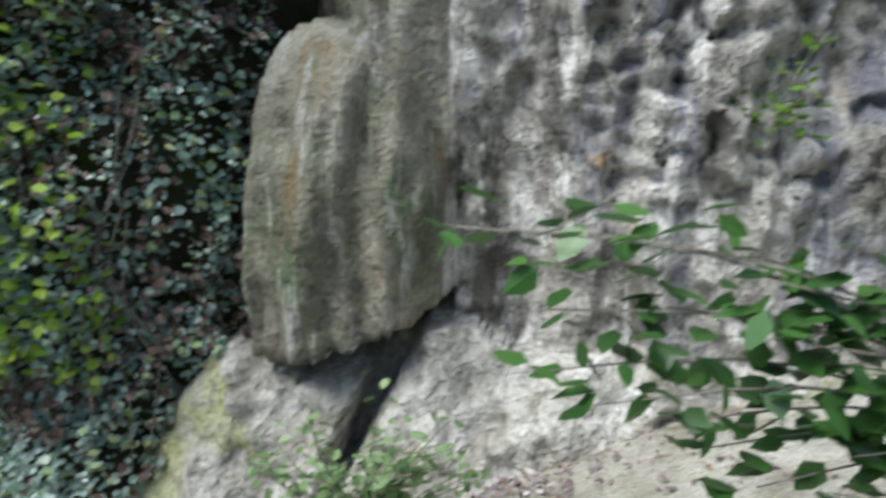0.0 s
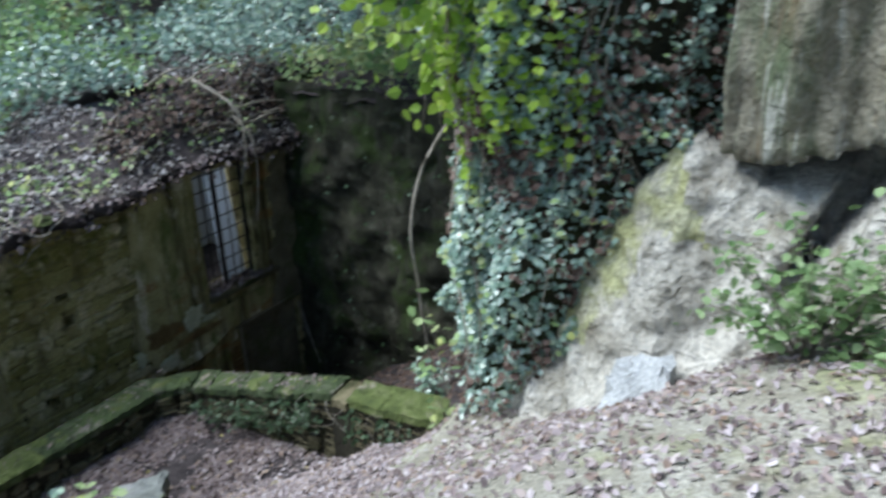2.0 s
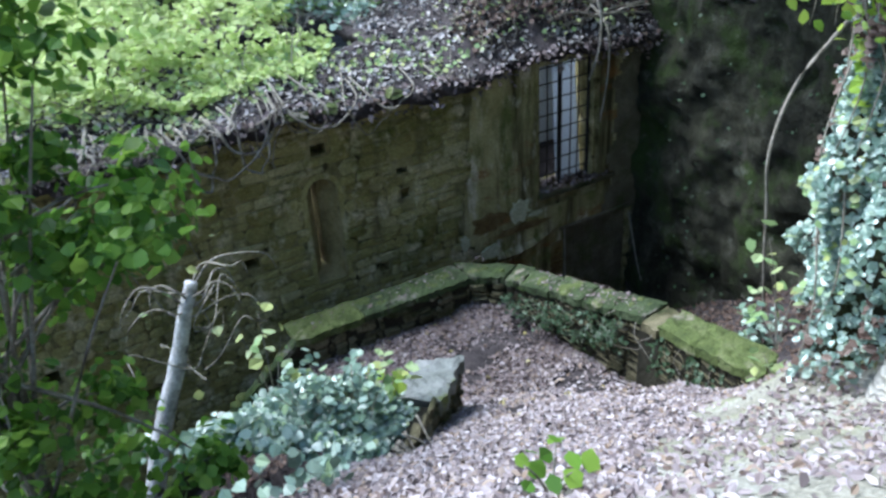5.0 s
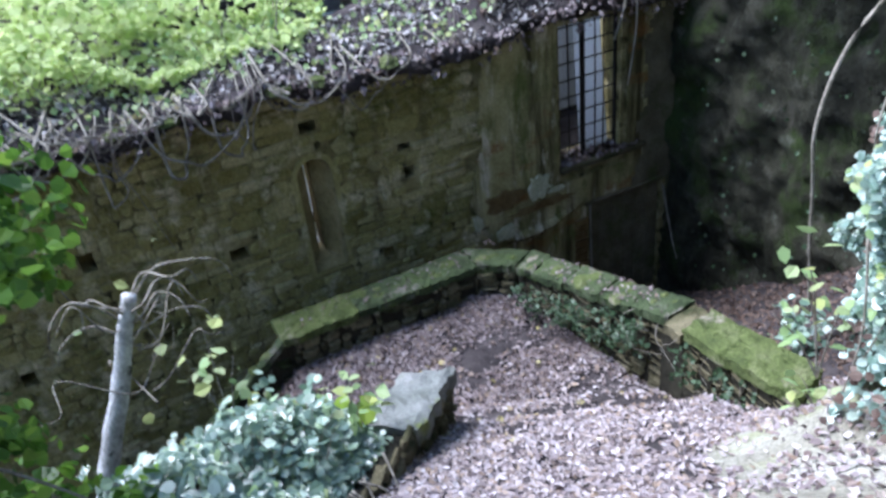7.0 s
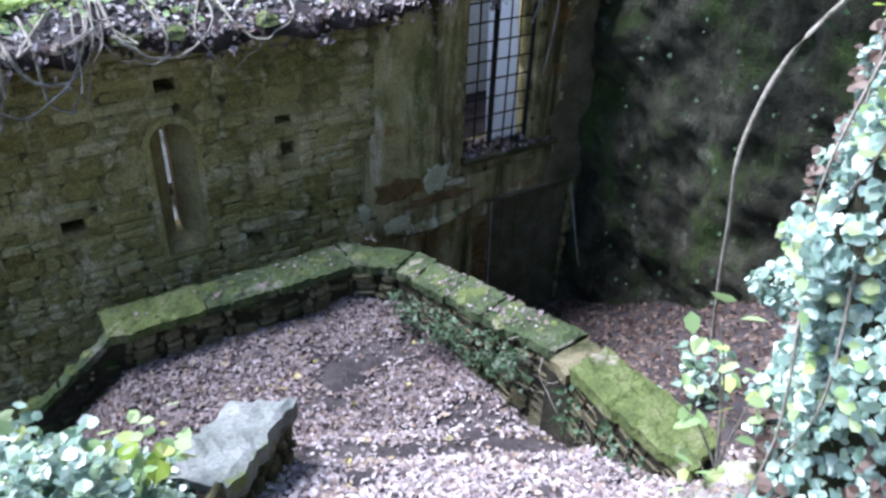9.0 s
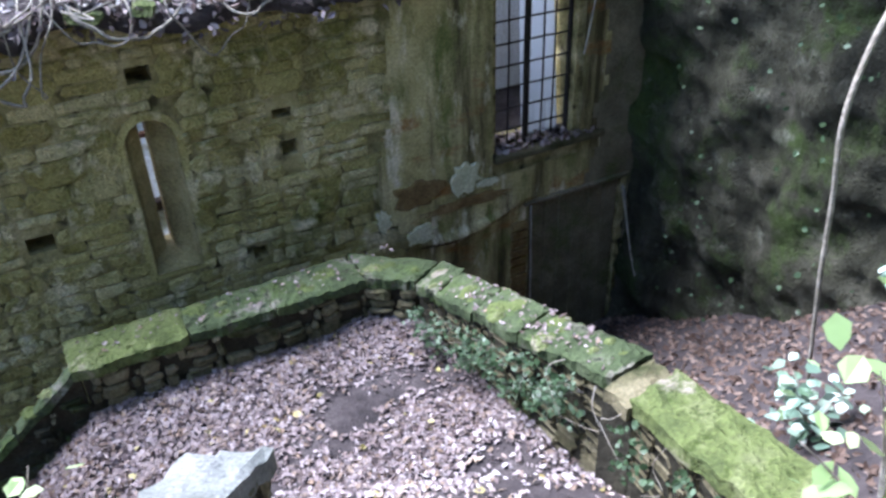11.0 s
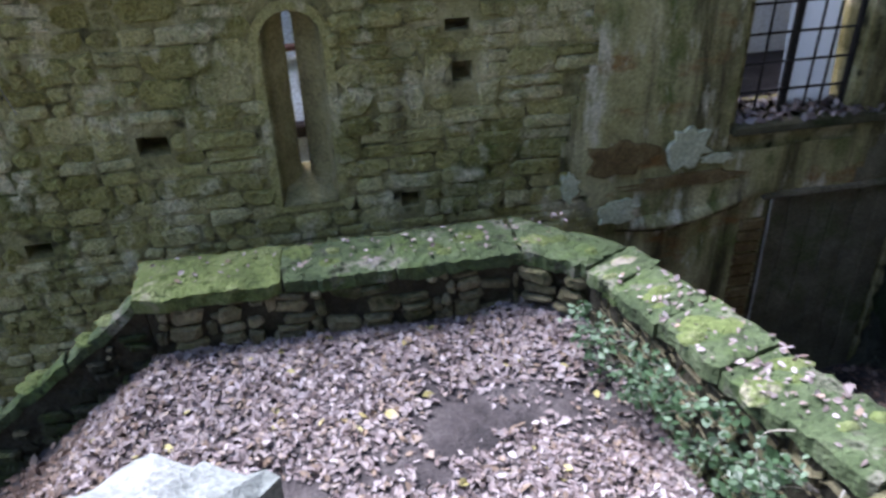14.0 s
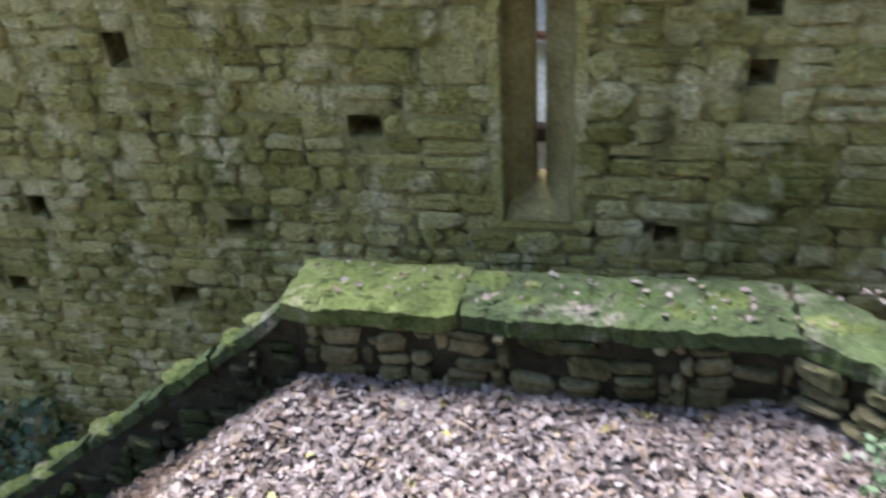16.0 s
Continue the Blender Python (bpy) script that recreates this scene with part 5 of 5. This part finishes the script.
def thicket(name, label, n, area, zfun, hgt, size, material, seed, spread=0.5):
    """A low spreading growth of many leaves over part of the terrace."""
    r_ = np.random.default_rng(seed)
    P_ = []
    while len(P_) < n:
        x, y = r_.uniform(area[0], area[1]), r_.uniform(area[2], area[3])
        k = 0.5 + 0.9 * fbm(x * 0.8, y * 0.8, seed)
        if k < 0.05 or -1.1 < x < 1.1 and 1.3 < y < 2.2:
            continue
        P_.append((x, y, zfun(x, y) + hgt * min(1.3, k) * math.sqrt(r_.random())))
    N_ = r_.normal(size=(n, 3)) * spread + np.array([0, -0.35, 0.8])
    t = thing(name, label, "undergrowth")
    leaf_mesh("foliage", P_, N_, r_.uniform(0.7, 1.3, n) * size, material, t, seed, 0.2, 0.4)
    for k in range(24):
        x, y, z_ = P_[k * 7]
        tube("stem", [(x, y, zfun(x, y)), (x + r_.uniform(-0.1, 0.1), y, zfun(x, y) + 0.4 * hgt), (x + r_.uniform(-0.3, 0.3), y + r_.uniform(-0.2, 0.2), zfun(x, y) + hgt)], 0.012, 0.004, M_VINE, t, 4)
    return t


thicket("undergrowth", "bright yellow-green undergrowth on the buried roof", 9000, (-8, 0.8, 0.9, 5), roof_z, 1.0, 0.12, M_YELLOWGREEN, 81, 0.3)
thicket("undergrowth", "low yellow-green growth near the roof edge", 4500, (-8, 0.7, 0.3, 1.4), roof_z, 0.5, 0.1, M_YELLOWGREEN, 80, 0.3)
thicket("undergrowth", "blue-green bushes on the buried roof", 4200, (0.6, 4.2, 1.6, 5), roof_z, 1.2, 0.09, M_LITIVY, 82, 0.35)
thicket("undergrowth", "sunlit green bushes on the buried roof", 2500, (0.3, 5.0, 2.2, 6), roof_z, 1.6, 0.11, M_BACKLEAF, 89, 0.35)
thicket("undergrowth", "pale green bushes behind the roof", 15000, (-12, 14, 4.0, 8.5), roof_z, 3.6, 0.15, M_PALELEAF, 83)
thicket("undergrowth", "grey-green bushes beside the court", 7000, (5.0, 12, 0.3, 5), roof_z, 1.5, 0.1, M_LITIVY, 86, 0.35)
thicket("undergrowth", "grey-green bushes above the court wall", 5000, (5.3, 10, -4.8, 0.4), lambda x, y: 3.2 + 0.1 * (x - 5.2), 1.0, 0.1, M_PALELEAF, 88)
thicket("undergrowth", "dry brambles above the window", 900, (2.2, 5.4, -0.1, 0.5), roof_z, 0.5, 0.07, M_BROWNLITTER, 87)
thicket("undergrowth", "dry brambles along the roof edge", 1200, (-7, 5, -0.2, 0.9), roof_z, 0.35, 0.07, M_PALELEAF, 84)
thicket("undergrowth", "dark green growth at the foot of the wall", 1800, (-6.8, -3.7, -1.0, -0.12), ground_z, 1.3, 0.08, M_FERN, 79, 0.5)
thicket("undergrowth", "dark ivy and brambles filling the pit bank", 5000, (-6.5, -2.2, -6.0, -2.6), ground_z, 0.7, 0.07, M_IVY, 85)

# ---- dry vines and roots ----
r = np.random.default_rng(91)
for k in range(20):
    x = r.uniform(-3.6, -0.4) if k % 5 else r.uniform(-0.6, 2.6)
    drop, w_ = r.uniform(0.1, 1.0) ** 2 * 0.6, r.uniform(-0.5, 0.9)
    y = -0.34 - 0.14 * r.random()
    x_up, y_up = x + r.uniform(-0.5, 0.5), r.uniform(0.05, 0.5)
    pts = [(x_up, y_up, roof_z(x_up, y_up) + 0.06)]
    for q in range(6):
        u = q / 5
        pts.append((x + w_ * u + r.normal() * 0.07, y + r.normal() * 0.04, 2.66 - 4 * drop * u * (1 - u) + r.normal() * 0.05))
    if k % 3:
        pts.append((x + w_ * 1.1, 0.12, roof_z(x + w_ * 1.1, 0.12) + 0.08))
    tube("dry_vine", pts, 0.008 + 0.016 * r.random() ** 2, 0.006, M_VINE, None, 5, 0.15, k)
    tagged(scene.collection.objects[-1], "dry looping vine hanging from the roof edge", "vine", "vines on the roof edge")
for k, (xa, xb, drop) in enumerate(((-2.45, -1.55, 0.42), (-1.75, -0.62, 0.55), (-1.25, -0.55, 0.3), (-2.9, -2.1, 0.3), (-0.4, 0.45, 0.22), (-1.6, -1.28, 0.62), (-2.2, -1.95, 0.7), (-1.05, -0.7, 0.6), (-3.4, -2.5, 0.35), (0.6, 1.2, 0.16))):
    pts = [(xa, 0.15, roof_z(xa, 0.15) + 0.08), (xa + 0.03, -0.36, 2.62)]
    for q in range(1, 6):
        u = q / 6
        pts.append((xa + (xb - xa) * u + r.normal() * 0.025, -0.43 + r.normal() * 0.03, 2.62 - drop * 4 * u * (1 - u) * (1.15 - 0.3 * u) + r.normal() * 0.02))
    pts += [(xb, -0.38, 2.66), (xb + 0.08, 0.1, roof_z(xb, 0.1) + 0.1)]
    tagged(tube("dry_vine", pts, 0.012 + 0.006 * (k % 3), 0.009, M_VINE, None, 6, 0.1, k), "pale dry vine hanging in a loop below the roof edge", "vine", "vines on the roof edge")
for pts, a, b in (([(3.9, 0.3, 3.6), (4.1, -0.3, 3.2), (4.15, -0.35, 2.6), (4.0, -0.32, 2.1)], 0.03, 0.018), ([(4.3, 0.2, 3.1), (4.3, -0.3, 2.8), (4.33, -0.34, 2.2), (4.22, -0.33, 1.45)], 0.022, 0.01),
                  ([(-1.9, 0, 2.7), (-2.0, -0.35, 2.3), (-1.9, -0.4, 1.9), (-1.72, -0.4, 1.2)], 0.008, 0.004)):
    tagged(tube("dry_vine", pts, a, b, M_VINE, None, 6), "dry vine hanging before the wall", "vine", "vines on the roof edge")
tagged(tube("dry_vine", [(4.0, -4.75, 4.6), (3.62, -4.25, 3.6), (3.43, -4.0, 3.03), (3.2, -4.0, 2.42), (3.29, -4.0, 1.75), (3.38, -4.0, 1.1), (3.55, -4.0, 0.2)], 0.02, 0.014, M_VINE, None, 8, 0.1), "long pale vine stem hanging in front of the court", "vine")
for k in range(14):
    x = r.uniform(2.0, 5.6)
    y = r.uniform(-0.2, 0.8)
    d = Vector((r.uniform(0.5, 1.6), r.uniform(-0.4, 0.3), r.uniform(-0.15, 0.2)))
    a = Vector((x, y, roof_z(x, y) + 0.08))
    tagged(tube("dead_branch", [a, a + d * 0.5 + Vector((0, 0, 0.08)), a + d], 0.022, 0.008, M_VINE, None, 6, 0.1, k), "dead branch lying on the roof litter", "branch", "dead branches on the roof")
for k in range(9):
    x = -4.0 + 0.6 * k + r.uniform(-0.2, 0.2)
    v_, f_ = stone_shape(r, x, x + r.uniform(0.18, 0.3), 0, r.uniform(0.1, 0.18), 0.12, 0)
    o = mesh_ob("roof_stone", [(p[0], -0.28 + p[1] + 0.3 * p[2], 2.52 + p[2] * 0.6) for p in v_], f_, M_BRIGHTMOSS)
    tagged(o, "mossy loose stone at the roof edge", "stone", "loose stones on the roof edge")

r = np.random.default_rng(99)
# Tree added to block light from the court; its crown is mostly unseen.
tree("tree", "added leaning tree whose crown shades the sunken court", (7.4, -1.5, 3.0), 5.5, (-1.2, -0.6),
     [((r.uniform(3.2, 7.2), r.uniform(-4.2, 1.2), r.uniform(4.9, 7.5)), r.uniform(0.6, 1.0)) for q in range(26)], 300, 0.16, M_DARKLEAF, 98, 0.14, "woodland trees")

# ---- woods round the place, with unseen trees added to cut skylight ----
r = np.random.default_rng(101)
spots = [(-15, 17), (-8, 19), (-1, 17), (4, 15), (8, 10), (12, 9), (-17, 6), (-12, -2), (-11, -8), (-9, -15), (-3, -17), (3, -18), (0, 15), (-8, 16), (8, 16), (9, 2)]
for k, (x, y) in enumerate(spots):
    b = roof_z(x, y) if y > 0 else ground_z(x, y)
    h = r.uniform(8, 12)
    cl_ = [((x + r.uniform(-2.4, 2.4), y + r.uniform(-2.4, 2.4), b + r.uniform(1.5, h)), r.uniform(0.8, 1.5)) for q in range(16)]
    tree("tree", "woodland tree with dense green crown, in a ring partly added to cut skylight", (x, y, b - 0.1), h, (r.uniform(-0.6, 0.6), r.uniform(-0.6, 0.6)), cl_, 120 if y > 5 else 230, 0.24, M_BACKLEAF if y > 5 else (M_DARKLEAF if k % 3 else M_GREEN), 110 + k, 0.16, "woodland trees")

# ---- the wall's nearest stones, one by one ----
for v, f in near:
    mesh_ob("stone", v, f, M_STONE_OBJ, False, wall)
